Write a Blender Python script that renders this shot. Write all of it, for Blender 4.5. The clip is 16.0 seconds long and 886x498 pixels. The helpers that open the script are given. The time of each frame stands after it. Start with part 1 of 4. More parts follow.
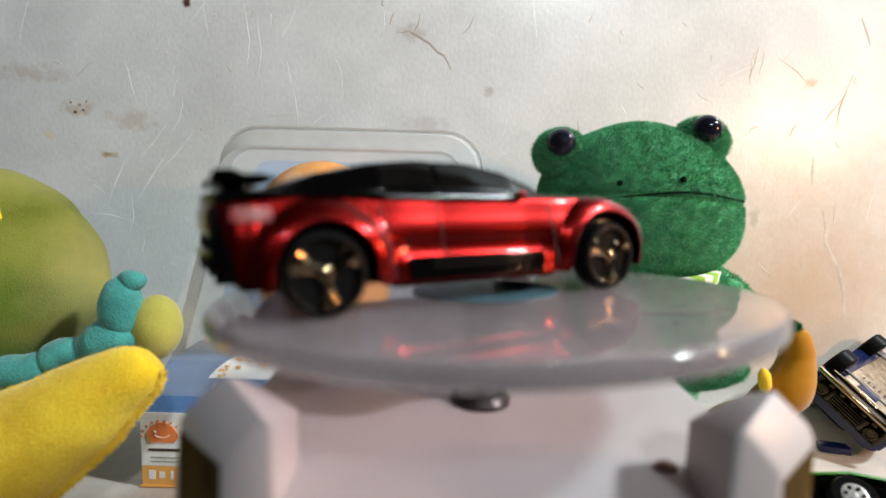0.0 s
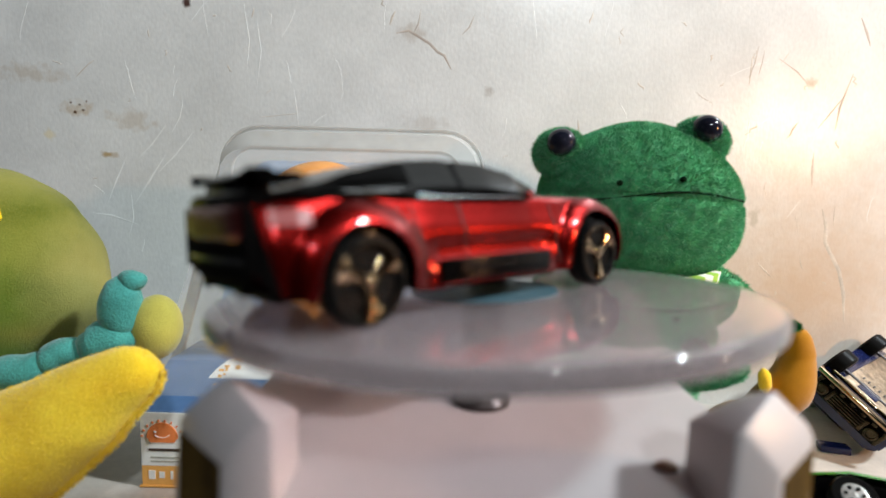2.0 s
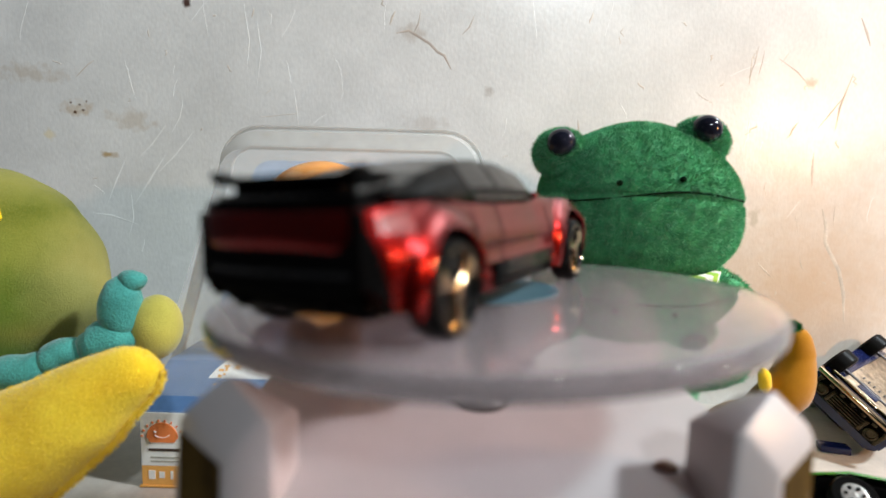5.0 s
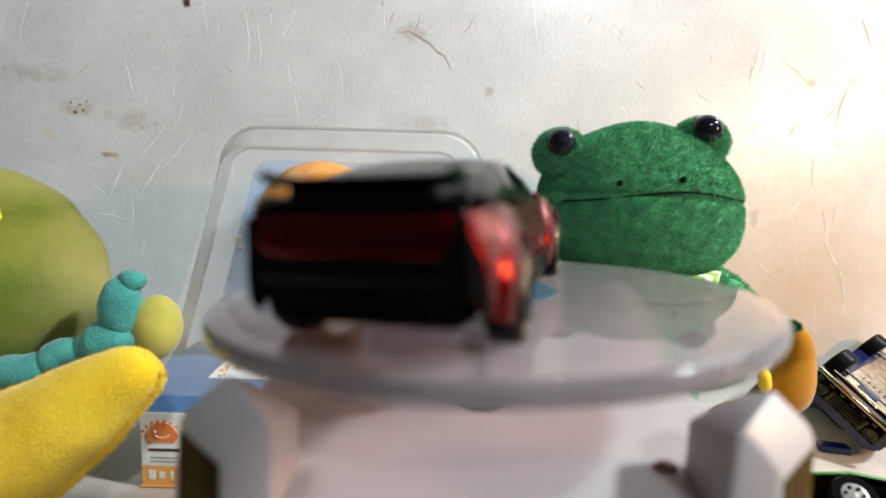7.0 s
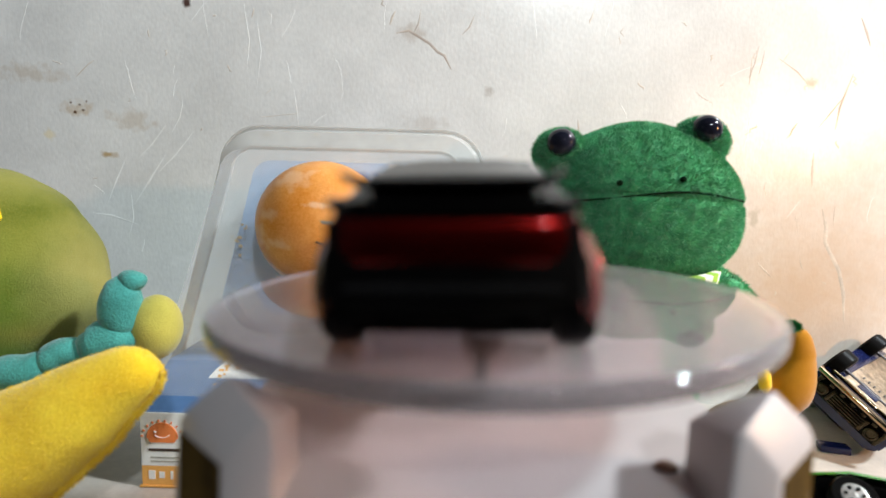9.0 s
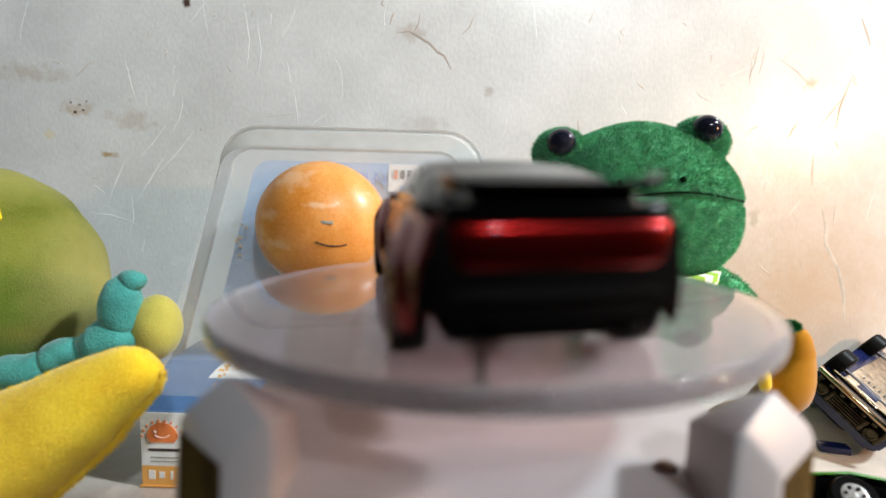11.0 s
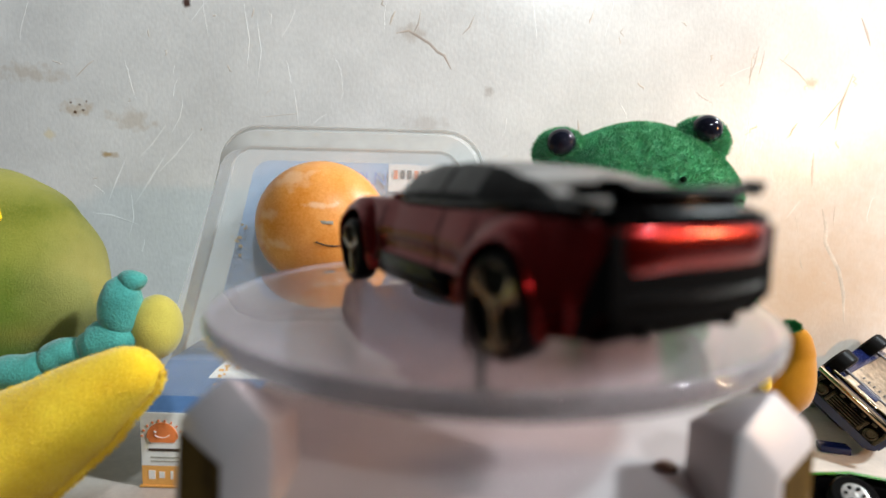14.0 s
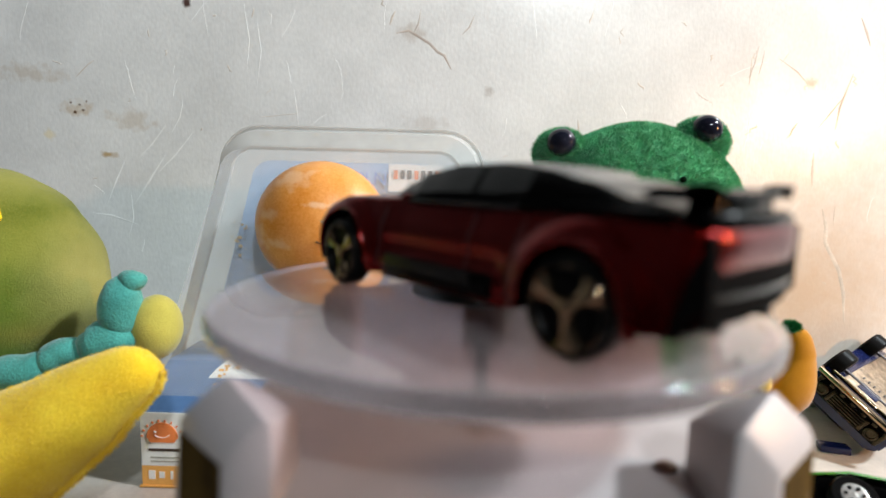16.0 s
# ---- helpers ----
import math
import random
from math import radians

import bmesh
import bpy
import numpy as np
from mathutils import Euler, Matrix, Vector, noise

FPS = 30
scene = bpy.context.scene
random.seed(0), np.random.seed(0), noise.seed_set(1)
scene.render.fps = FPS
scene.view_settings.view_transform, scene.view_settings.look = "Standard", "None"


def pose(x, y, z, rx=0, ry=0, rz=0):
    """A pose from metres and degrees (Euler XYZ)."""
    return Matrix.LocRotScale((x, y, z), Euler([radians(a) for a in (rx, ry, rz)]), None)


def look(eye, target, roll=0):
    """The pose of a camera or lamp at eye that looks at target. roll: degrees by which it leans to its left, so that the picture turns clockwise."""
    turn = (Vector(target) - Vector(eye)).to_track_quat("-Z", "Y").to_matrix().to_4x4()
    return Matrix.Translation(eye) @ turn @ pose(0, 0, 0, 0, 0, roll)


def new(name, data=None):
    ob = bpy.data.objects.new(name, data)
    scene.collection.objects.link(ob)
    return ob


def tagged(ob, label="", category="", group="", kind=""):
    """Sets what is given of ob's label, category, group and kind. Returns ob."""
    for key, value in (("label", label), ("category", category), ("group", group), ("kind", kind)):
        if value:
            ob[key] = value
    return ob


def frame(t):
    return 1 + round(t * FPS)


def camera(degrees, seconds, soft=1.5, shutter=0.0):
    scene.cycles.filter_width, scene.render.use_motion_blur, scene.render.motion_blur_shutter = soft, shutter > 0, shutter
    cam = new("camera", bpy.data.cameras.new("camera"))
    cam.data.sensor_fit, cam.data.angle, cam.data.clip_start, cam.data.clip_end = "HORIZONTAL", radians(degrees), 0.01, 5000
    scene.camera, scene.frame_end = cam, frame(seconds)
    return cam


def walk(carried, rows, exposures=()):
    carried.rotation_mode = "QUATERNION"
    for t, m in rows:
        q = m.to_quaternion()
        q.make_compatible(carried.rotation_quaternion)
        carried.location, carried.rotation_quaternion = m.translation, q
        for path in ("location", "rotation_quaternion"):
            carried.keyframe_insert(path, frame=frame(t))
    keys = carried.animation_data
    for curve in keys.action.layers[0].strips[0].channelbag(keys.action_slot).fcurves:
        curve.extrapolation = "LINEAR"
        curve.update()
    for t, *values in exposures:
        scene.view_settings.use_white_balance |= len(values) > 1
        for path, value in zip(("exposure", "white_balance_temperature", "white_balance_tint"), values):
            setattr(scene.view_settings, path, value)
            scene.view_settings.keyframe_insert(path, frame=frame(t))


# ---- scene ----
# All shapes below are drawn in centimetres and scaled to metres by part().
CM = 0.01
ZD = 7.6            # height of the turntable's disc above the desk
EYE = (-0.732, -8.80, ZD + 1.735)


def cm(x, y, z):
    return Vector((x * CM, y * CM, z * CM))


# ---- camera ----
cam = camera(81.12, 16.0, soft=1.5)
cam.data.dof.use_dof = True
cam.data.dof.focus_distance = 0.19
cam.data.dof.aperture_fstop = 11.0
CAMERA_POSE = look(cm(*EYE), cm(EYE[0], EYE[1] + 10 * math.cos(0.1192), EYE[2] - 10 * math.sin(0.1192)), roll=1.6)
walk(cam, [(0.0, CAMERA_POSE), (16.0, CAMERA_POSE)], exposures=[(0.0, 0.0), (4.0, 0.02), (6.5, 0.12), (9.0, 0.17), (16.0, 0.16)])

# ---- light ----
world = bpy.data.worlds.new("room_air")
world.use_nodes = True
world.node_tree.nodes["Background"].inputs[0].default_value = (0.75, 0.85, 0.9, 1)
world.node_tree.nodes["Background"].inputs[1].default_value = 0.012
scene.world = world


def lamp(name, eye, target, size, watts, colour):
    data = bpy.data.lights.new(name, "AREA")
    data.shape, data.size, data.energy, data.color = "DISK", size * CM, watts, colour
    ob = new(name, data)
    ob.matrix_world = look(cm(*eye), cm(*target))
    return ob


lamp("white_lamp", (68, -13, 65), (-2, 8, 8), 8, 11.4, (0.85, 0.95, 1.0))
lamp("front_lamp", (18.7, -51, 49), (0, 10, 9), 5, 1.95, (0.88, 0.96, 1.0))
lamp("warm_lamp", (28, -7, 15), (3, 1, 7), 2.0, 0.45, (1.0, 0.53, 0.25))


# ---- materials ----
def material(name, colour, rough=0.5, metal=0.0, vary=0.12, grain=900.0, bump=0.15, blotch=120.0, colour2=None,
             coat=0.0, sheen=0.0, trans=0.0, ior=1.45, depth=0.0004, subsurface=0.0, stretch=None):
    """A principled material with a fine grain and broad blotches; scales are per metre."""
    m = bpy.data.materials.new(name)
    m.use_nodes = True
    t = m.node_tree
    b = t.nodes["Principled BSDF"]
    b.inputs["Roughness"].default_value = rough
    b.inputs["Metallic"].default_value = metal
    b.inputs["Coat Weight"].default_value = coat
    b.inputs["Coat Roughness"].default_value = 0.06
    b.inputs["Sheen Weight"].default_value = sheen
    b.inputs["Transmission Weight"].default_value = trans
    b.inputs["IOR"].default_value = ior
    b.inputs["Subsurface Weight"].default_value = subsurface
    if rough > 0.9:
        b.inputs["Specular IOR Level"].default_value = 0.05
    b.inputs["Subsurface Radius"].default_value = (0.004, 0.002, 0.001)
    co = t.nodes.new("ShaderNodeTexCoord")
    big, fine = t.nodes.new("ShaderNodeTexNoise"), t.nodes.new("ShaderNodeTexNoise")
    big.inputs["Scale"].default_value, fine.inputs["Scale"].default_value = blotch, grain
    big.inputs["Detail"].default_value, fine.inputs["Detail"].default_value = 3, 4
    t.links.new(co.outputs["Object"], big.inputs["Vector"])
    if stretch:
        mapping = t.nodes.new("ShaderNodeMapping")
        mapping.inputs["Scale"].default_value = stretch
        t.links.new(co.outputs["Object"], mapping.inputs["Vector"])
        t.links.new(mapping.outputs[0], fine.inputs["Vector"])
    else:
        t.links.new(co.outputs["Object"], fine.inputs["Vector"])
    mean = t.nodes.new("ShaderNodeMath")
    mean.operation = "MULTIPLY_ADD"
    mean.inputs[1].default_value = 0.4
    t.links.new(fine.outputs["Fac"], mean.inputs[0])
    half = t.nodes.new("ShaderNodeMath")
    half.operation = "MULTIPLY"
    half.inputs[1].default_value = 0.6
    t.links.new(big.outputs["Fac"], half.inputs[0])
    t.links.new(half.outputs[0], mean.inputs[2])
    ramp = t.nodes.new("ShaderNodeValToRGB")
    c2 = colour2 or tuple(min(1, c * (1 + vary)) for c in colour)
    c1 = tuple(c * (1 - vary) for c in colour)
    ramp.color_ramp.elements[0].position, ramp.color_ramp.elements[1].position = 0.32, 0.68
    ramp.color_ramp.elements[0].color, ramp.color_ramp.elements[1].color = (*c1, 1), (*c2, 1)
    t.links.new(mean.outputs[0], ramp.inputs[0])
    t.links.new(ramp.outputs[0], b.inputs["Base Color"])
    if bump:
        bu = t.nodes.new("ShaderNodeBump")
        bu.inputs["Strength"].default_value, bu.inputs["Distance"].default_value = bump, depth
        t.links.new(fine.outputs["Fac"], bu.inputs["Height"])
        t.links.new(bu.outputs[0], b.inputs["Normal"])
    return m


def clear_plastic(name, tint, haze=0.12, milk_colour=(0.8, 0.8, 0.78), rough=0.08, glow=0.0, blur=0.0):
    """A thin clear sheet: sees straight through, with gloss by Fresnel and a little milky haze."""
    m = bpy.data.materials.new(name)
    m.use_nodes = True
    t = m.node_tree
    t.nodes.remove(t.nodes["Principled BSDF"])
    out = t.nodes["Material Output"]
    see, gloss, milk = (t.nodes.new("ShaderNodeBsdf" + k) for k in ("Transparent", "Glossy", "Diffuse"))
    if blur:
        t.nodes.remove(see)
        see = t.nodes.new("ShaderNodeBsdfRefraction")
        see.inputs["Roughness"].default_value, see.inputs["IOR"].default_value = blur, 1.12
    see.inputs[0].default_value = (*tint, 1)
    gloss.inputs["Roughness"].default_value = rough
    milk.inputs[0].default_value = (*milk_colour, 1)
    noise_node, ramp = t.nodes.new("ShaderNodeTexNoise"), t.nodes.new("ShaderNodeMath")
    noise_node.inputs["Scale"].default_value = 90
    noise_node.inputs["Detail"].default_value = 5
    co = t.nodes.new("ShaderNodeTexCoord")
    t.links.new(co.outputs["Object"], noise_node.inputs["Vector"])
    ramp.operation = "MULTIPLY_ADD"
    ramp.inputs[1].default_value, ramp.inputs[2].default_value = haze * 0.7, haze * 0.65
    t.links.new(noise_node.outputs["Fac"], ramp.inputs[0])
    a, b, fr = t.nodes.new("ShaderNodeMixShader"), t.nodes.new("ShaderNodeMixShader"), t.nodes.new("ShaderNodeMath")
    facing = t.nodes.new("ShaderNodeLayerWeight")
    facing.inputs[0].default_value = 0.5
    power = t.nodes.new("ShaderNodeMath")
    power.operation, power.inputs[1].default_value = "POWER", 5.0
    t.links.new(facing.outputs["Facing"], power.inputs[0])
    fr.operation, fr.inputs[1].default_value, fr.inputs[2].default_value = "MULTIPLY_ADD", 0.92, 0.04
    t.links.new(power.outputs[0], fr.inputs[0])
    t.links.new(ramp.outputs[0], a.inputs[0])
    t.links.new(see.outputs[0], a.inputs[1])
    through_milk, both = t.nodes.new("ShaderNodeBsdfTranslucent"), t.nodes.new("ShaderNodeMixShader")
    through_milk.inputs[0].default_value = (*milk_colour, 1)
    both.inputs[0].default_value = glow
    t.links.new(milk.outputs[0], both.inputs[1])
    t.links.new(through_milk.outputs[0], both.inputs[2])
    t.links.new(both.outputs[0], a.inputs[2])
    t.links.new(fr.outputs[0], b.inputs[0])
    t.links.new(a.outputs[0], b.inputs[1])
    t.links.new(gloss.outputs[0], b.inputs[2])
    t.links.new(b.outputs[0], out.inputs[0])
    return m


def dimming_film(name, tint):
    """A thin tinted layer that lets part of the light through."""
    m = bpy.data.materials.new(name)
    m.use_nodes = True
    t = m.node_tree
    t.nodes.remove(t.nodes["Principled BSDF"])
    see = t.nodes.new("ShaderNodeBsdfTransparent")
    see.inputs[0].default_value = (*tint, 1)
    t.links.new(see.outputs[0], t.nodes["Material Output"].inputs[0])
    return m


def add_blotches(m, blots):
    """Mixes blotches (marks or painted shade) of given place, radius (cm), colour and strength into a material's base
    colour, with ragged rims.
    """
    t = m.node_tree
    b = t.nodes["Principled BSDF"]
    co = t.nodes.new("ShaderNodeTexCoord")
    ragged = t.nodes.new("ShaderNodeTexNoise")
    ragged.inputs["Scale"].default_value, ragged.inputs["Detail"].default_value = 260, 6
    t.links.new(co.outputs["Object"], ragged.inputs["Vector"])
    for x, z, rx, rz, colour, strength, *soft in blots:
        sub = t.nodes.new("ShaderNodeVectorMath")
        sub.operation = "SUBTRACT"
        sub.inputs[1].default_value = (x * CM, 0, z * CM)
        t.links.new(co.outputs["Object"], sub.inputs[0])
        div = t.nodes.new("ShaderNodeVectorMath")
        div.operation = "MULTIPLY"
        div.inputs[1].default_value = (1 / (rx * CM), 0, 1 / (rz * CM))
        t.links.new(sub.outputs[0], div.inputs[0])
        length = t.nodes.new("ShaderNodeVectorMath")
        length.operation = "LENGTH"
        t.links.new(div.outputs[0], length.inputs[0])
        add = t.nodes.new("ShaderNodeMath")
        add.operation = "MULTIPLY_ADD"
        add.inputs[1].default_value = 0.5 if soft else 2.4
        t.links.new(ragged.outputs["Fac"], add.inputs[0])
        t.links.new(length.outputs["Value"], add.inputs[2])
        ramp = t.nodes.new("ShaderNodeMapRange")
        ramp.inputs[1].default_value, ramp.inputs[2].default_value = (1.5, 0.3) if soft else (2.1, 1.5)
        ramp.inputs[3].default_value, ramp.inputs[4].default_value = 0, strength
        t.links.new(add.outputs[0], ramp.inputs[0])
        mix = t.nodes.new("ShaderNodeMix")
        mix.data_type = "RGBA"
        mix.inputs[7].default_value = (*colour, 1)
        old = b.inputs["Base Color"].links[0].from_socket
        t.links.new(ramp.outputs[0], mix.inputs[0])
        t.links.new(old, mix.inputs[6])
        t.links.new(mix.outputs[2], b.inputs["Base Color"])


WALL = material("wall_paint", (0.70, 0.705, 0.69), 0.31, vary=0.12, grain=600, blotch=45, bump=0.13, depth=0.0005, stretch=(1.3, 1, 0.75), ior=1.65)
PLAIN = material("room_paint", (0.025, 0.025, 0.028), 0.8, vary=0.05, grain=60, blotch=5, bump=0.05)
DESK = material("desk_paint", (0.50, 0.45, 0.40), 0.35, vary=0.14, grain=500, blotch=80, bump=0.12)
WHITE_ABS = material("white_plastic", (0.41, 0.375, 0.375), 0.42, vary=0.04, grain=1500, bump=0.03)
SOLAR = material("solar_cell", (0.035, 0.020, 0.007), 0.92, vary=0.5, grain=2500, blotch=200, colour2=(0.10, 0.06, 0.014))
DISC = clear_plastic("frosted_acrylic", (0.95, 0.90, 0.91), 0.17, (0.80, 0.73, 0.75), 0.03, 0.4, blur=0.2)
DIM_FILM = dimming_film("light_dimming_film", (0.75, 0.69, 0.685))
HUB_BLUE = material("blue_grey_label", (0.06, 0.12, 0.15), 0.35, vary=0.2, grain=800)
STEEL = material("dull_steel", (0.05, 0.045, 0.045), 0.35, metal=0.7, vary=0.1)
RED = material("candy_red_paint", (0.145, 0.0034, 0.0028), 0.27, metal=0.95, vary=0.14, grain=9000, blotch=300, bump=0.04, depth=0.0001, coat=0.2)
BLACK = material("black_plastic", (0.0015, 0.0014, 0.0014), 0.16, vary=0.3, grain=2500, bump=0.03, ior=1.14)
BLACK.node_tree.nodes["Principled BSDF"].inputs["Specular Tint"].default_value = (0.5, 0.48, 0.46, 1)
MATT = material("matt_black_plastic", (0.0015, 0.0014, 0.0014), 0.93, vary=0.3, grain=2500, bump=0.03)
GLASS = material("tinted_window", (0.004, 0.0035, 0.003), 0.05, vary=0.2, bump=0, ior=1.3)
RUBBER = material("tyre_plastic", (0.004, 0.004, 0.004), 0.35, vary=0.2, grain=3000, bump=0.1, ior=1.14)
CHROME = material("worn_chrome", (0.30, 0.215, 0.13), 0.08, metal=1.0, vary=0.15, grain=2500, blotch=500, bump=0.1)
CASTING = material("worn_cast_metal", (0.26, 0.19, 0.13), 0.34, metal=0.9, vary=0.45, grain=1500, blotch=350, bump=0.3, colour2=(0.55, 0.42, 0.30))
GRIMY = material("grimy_cast_metal", (0.018, 0.015, 0.012), 0.3, metal=0.9, vary=0.6, grain=1800, blotch=500, bump=0.6, colour2=(0.11, 0.085, 0.05))
ALLOY = material("bright_alloy", (0.46, 0.45, 0.43), 0.35, metal=0.6, vary=0.15, grain=2500)
SILVER = material("grey_trim", (0.09, 0.088, 0.088), 0.2, metal=0.95, vary=0.2, grain=3000)
FENDER_PALE = material("mottled_pale_red", (0.16, 0.004, 0.004), 0.35, vary=0.0, grain=1400, blotch=420, colour2=(0.24, 0.06, 0.055))
SEAM_DARK = material("seam_shadow_line", (0.03, 0.004, 0.004), 0.6, vary=0.2)
FROG = material("green_plush", (0.055, 0.33, 0.145), 0.95, vary=0.25, grain=1600, blotch=260, bump=0.5, sheen=0.45, colour2=(0.10, 0.48, 0.21))
FROG_DARK = material("dark_thread", (0.004, 0.014, 0.006), 0.95)
EYE_BLACK = material("black_bead", (0.008, 0.009, 0.016), 0.04, vary=0.1, bump=0, ior=1.3)
SCARF_G = material("lime_check", (0.28, 0.48, 0.05), 0.9, grain=3000, bump=0.3)
SCARF_W = material("white_check", (0.75, 0.76, 0.68), 0.9, grain=3000, bump=0.3)
MANGO = material("amber_plush", (0.34, 0.145, 0.003), 0.95, vary=0.12, grain=2600, blotch=120, bump=0.3, sheen=0.3)
LIME = material("lime_plush", (0.066, 0.118, 0.009), 0.95, vary=0.25, grain=2600, blotch=42, bump=0.9, sheen=0.12, colour2=(0.215, 0.20, 0.033))
PALE = material("pale_yellow_plush", (0.42, 0.36, 0.07), 0.95, vary=0.15, grain=2000, bump=0.5, sheen=0.3)
TEAL = material("teal_plush", (0.062, 0.275, 0.235), 0.95, vary=0.3, grain=1500, blotch=150, bump=0.9, sheen=0.3)
YELLOW = material("yellow_plush", (0.80, 0.46, 0.006), 0.95, vary=0.12, grain=2000, blotch=70, bump=0.6, sheen=0.3, colour2=(0.95, 0.69, 0.05))
BRIGHT_YELLOW = material("yellow_thread", (0.85, 0.6, 0.0), 0.8)
BLISTER = clear_plastic("clear_blister", (0.93, 0.94, 0.95), 0.20)
BLISTER_RIM = clear_plastic("cloudy_blister_rim", (0.80, 0.80, 0.79), 0.60, (0.54, 0.53, 0.50))
CARD = material("pale_blue_card", (0.33, 0.47, 0.68), 0.6, vary=0.12, grain=600, blotch=70)
CARD_DEEP = material("blue_card", (0.075, 0.15, 0.30), 0.4, vary=0.15, grain=600, blotch=70)
LABEL = material("white_label", (0.80, 0.78, 0.74), 0.55, vary=0.05)
ORANGE_INK = material("orange_ink", (0.80, 0.22, 0.06), 0.55, vary=0.08)
AMBER_INK = material("amber_ink", (0.80, 0.40, 0.10), 0.55, vary=0.08)
GREY_INK = material("grey_ink", (0.07, 0.05, 0.04), 0.92)
PALE_INK = material("pale_grey_ink", (0.36, 0.34, 0.28), 0.8)
BLUE_INK = material("blue_ink", (0.10, 0.24, 0.62), 0.6)
ORANGE = material("orange_vinyl", (0.76, 0.25, 0.018), 0.38, vary=0.16, grain=1400, blotch=95, bump=0.06, coat=0.2, colour2=(0.83, 0.38, 0.11), subsurface=0.1)
NAVY = material("navy_paint", (0.005, 0.009, 0.05), 0.25, vary=0.25, grain=1500, coat=0.25, bump=0.03)
GREEN_PAINT = material("green_enamel", (0.03, 0.24, 0.035), 0.2, vary=0.2, coat=1.0, bump=0.03)
DIRT = material("dried_dirt", (0.55, 0.41, 0.24), 0.8, vary=0.3, grain=2500)
LEAF_GREEN = material("leaf_felt", (0.02, 0.16, 0.05), 0.95, grain=2500, bump=0.4)
PINK_BUMP = material("old_gum", (0.24, 0.13, 0.08), 0.7, vary=0.4, grain=900, bump=0.4)
RIDGE = material("paler_paint", (0.80, 0.805, 0.79), 0.35, vary=0.06)
CHIP = material("chipped_paint", (0.47, 0.41, 0.36), 0.7, vary=0.2, grain=1500)
DENT = material("worn_brown_plaster", (0.56, 0.50, 0.43), 0.7, vary=0.3, grain=1500)
CRACK = material("chipped_plaster", (0.60, 0.54, 0.47), 0.8, vary=0.25, grain=1500)
# plush tones: greener middle, paler beige towards the right edge and top
add_blotches(LIME, [(0.7, 5.3, 2.3, 2.5, (0.09, 0.17, 0.018), 0.85, True), (3.5, 6.6, 0.9, 2.6, (0.36, 0.32, 0.10), 0.8, True), (0.8, 9.5, 3.0, 0.8, (0.33, 0.30, 0.07), 0.7, True),
                  (2.5, 5.0, 0.6, 0.5, (0.26, 0.21, 0.04), 0.6, True), (2.3, 7.4, 0.7, 0.9, (0.20, 0.22, 0.04), 0.6, True)])
add_blotches(ORANGE, [(-2.0, 8.35, 0.5, 0.22, (0.84, 0.55, 0.34), 0.5), (-1.75, 7.5, 0.7, 0.2, (0.84, 0.55, 0.34), 0.5), (-1.2, 9.45, 0.9, 0.35, (0.85, 0.57, 0.36), 0.45),
                    (-0.4, 8.7, 0.7, 0.12, (0.86, 0.62, 0.42), 0.5), (-2.2, 7.7, 0.3, 0.5, (0.85, 0.57, 0.36), 0.45)])
add_blotches(WALL, [(-16.3, 12.26, 0.7, 0.4, (0.50, 0.38, 0.24), 0.6), (-16.55, 12.42, 0.10, 0.09, (0.07, 0.03, 0.01), 1.0), (-16.2, 12.36, 0.13, 0.08, (0.07, 0.03, 0.01), 1.0),
                  (-16.05, 12.15, 0.09, 0.07, (0.09, 0.04, 0.01), 1.0), (-16.4, 12.05, 0.08, 0.08, (0.09, 0.04, 0.01), 1.0), (-15.9, 12.5, 0.06, 0.08, (0.1, 0.05, 0.02), 1.0), (-11.55, 16.55, 0.2, 0.22, (0.08, 0.04, 0.03), 1.0), (-18.2, 13.6, 2.0, 0.5, (0.45, 0.36, 0.26), 0.45),
                  (-15.1, 10.33, 0.45, 0.25, (0.40, 0.25, 0.06), 0.8), (-14.0, 11.8, 1.2, 0.5, (0.48, 0.38, 0.26), 0.4), (-17.5, 11.1, 0.25, 0.3, (0.75, 0.68, 0.5), 0.9),
                  # the wide soft brown blotch paints shade onto the lower right wall
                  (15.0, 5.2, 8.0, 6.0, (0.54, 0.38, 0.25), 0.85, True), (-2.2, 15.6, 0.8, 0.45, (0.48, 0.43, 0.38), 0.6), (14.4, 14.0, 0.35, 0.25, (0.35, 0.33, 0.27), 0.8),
                  (12.6, 8.4, 0.4, 0.5, (0.42, 0.38, 0.30), 0.6), (1.0, 13.4, 0.3, 0.3, (0.45, 0.42, 0.38), 0.7), (-1.6, 12.0, 1.2, 0.5, (0.5, 0.45, 0.4), 0.4)])


# ---- mesh helpers (centimetres) ----
def part(name, bm, mat, parent=None, label="", smooth=True, m=None):
    me = bpy.data.meshes.new(name)
    bm.transform(Matrix.Diagonal((CM, CM, CM, 1)))
    bmesh.ops.recalc_face_normals(bm, faces=bm.faces)
    bm.to_mesh(me)
    bm.free()
    me.materials.append(mat)
    if smooth:
        for p in me.polygons:
            p.use_smooth = True
        me.set_sharp_from_angle(angle=radians(38))
    ob = new(name, me)
    if parent:
        ob.parent = parent
    if m is not None:
        ob.matrix_basis = m
    if label:
        ob["label"] = label
    return ob


def thing(name, label, category, m, group="", kind=""):
    ob = new(name)
    ob.empty_display_size = 0.005
    ob.matrix_basis = m
    return tagged(ob, label, category, group, kind)


def at(x, y, z, rx=0, ry=0, rz=0):
    return pose(x * CM, y * CM, z * CM, rx, ry, rz)


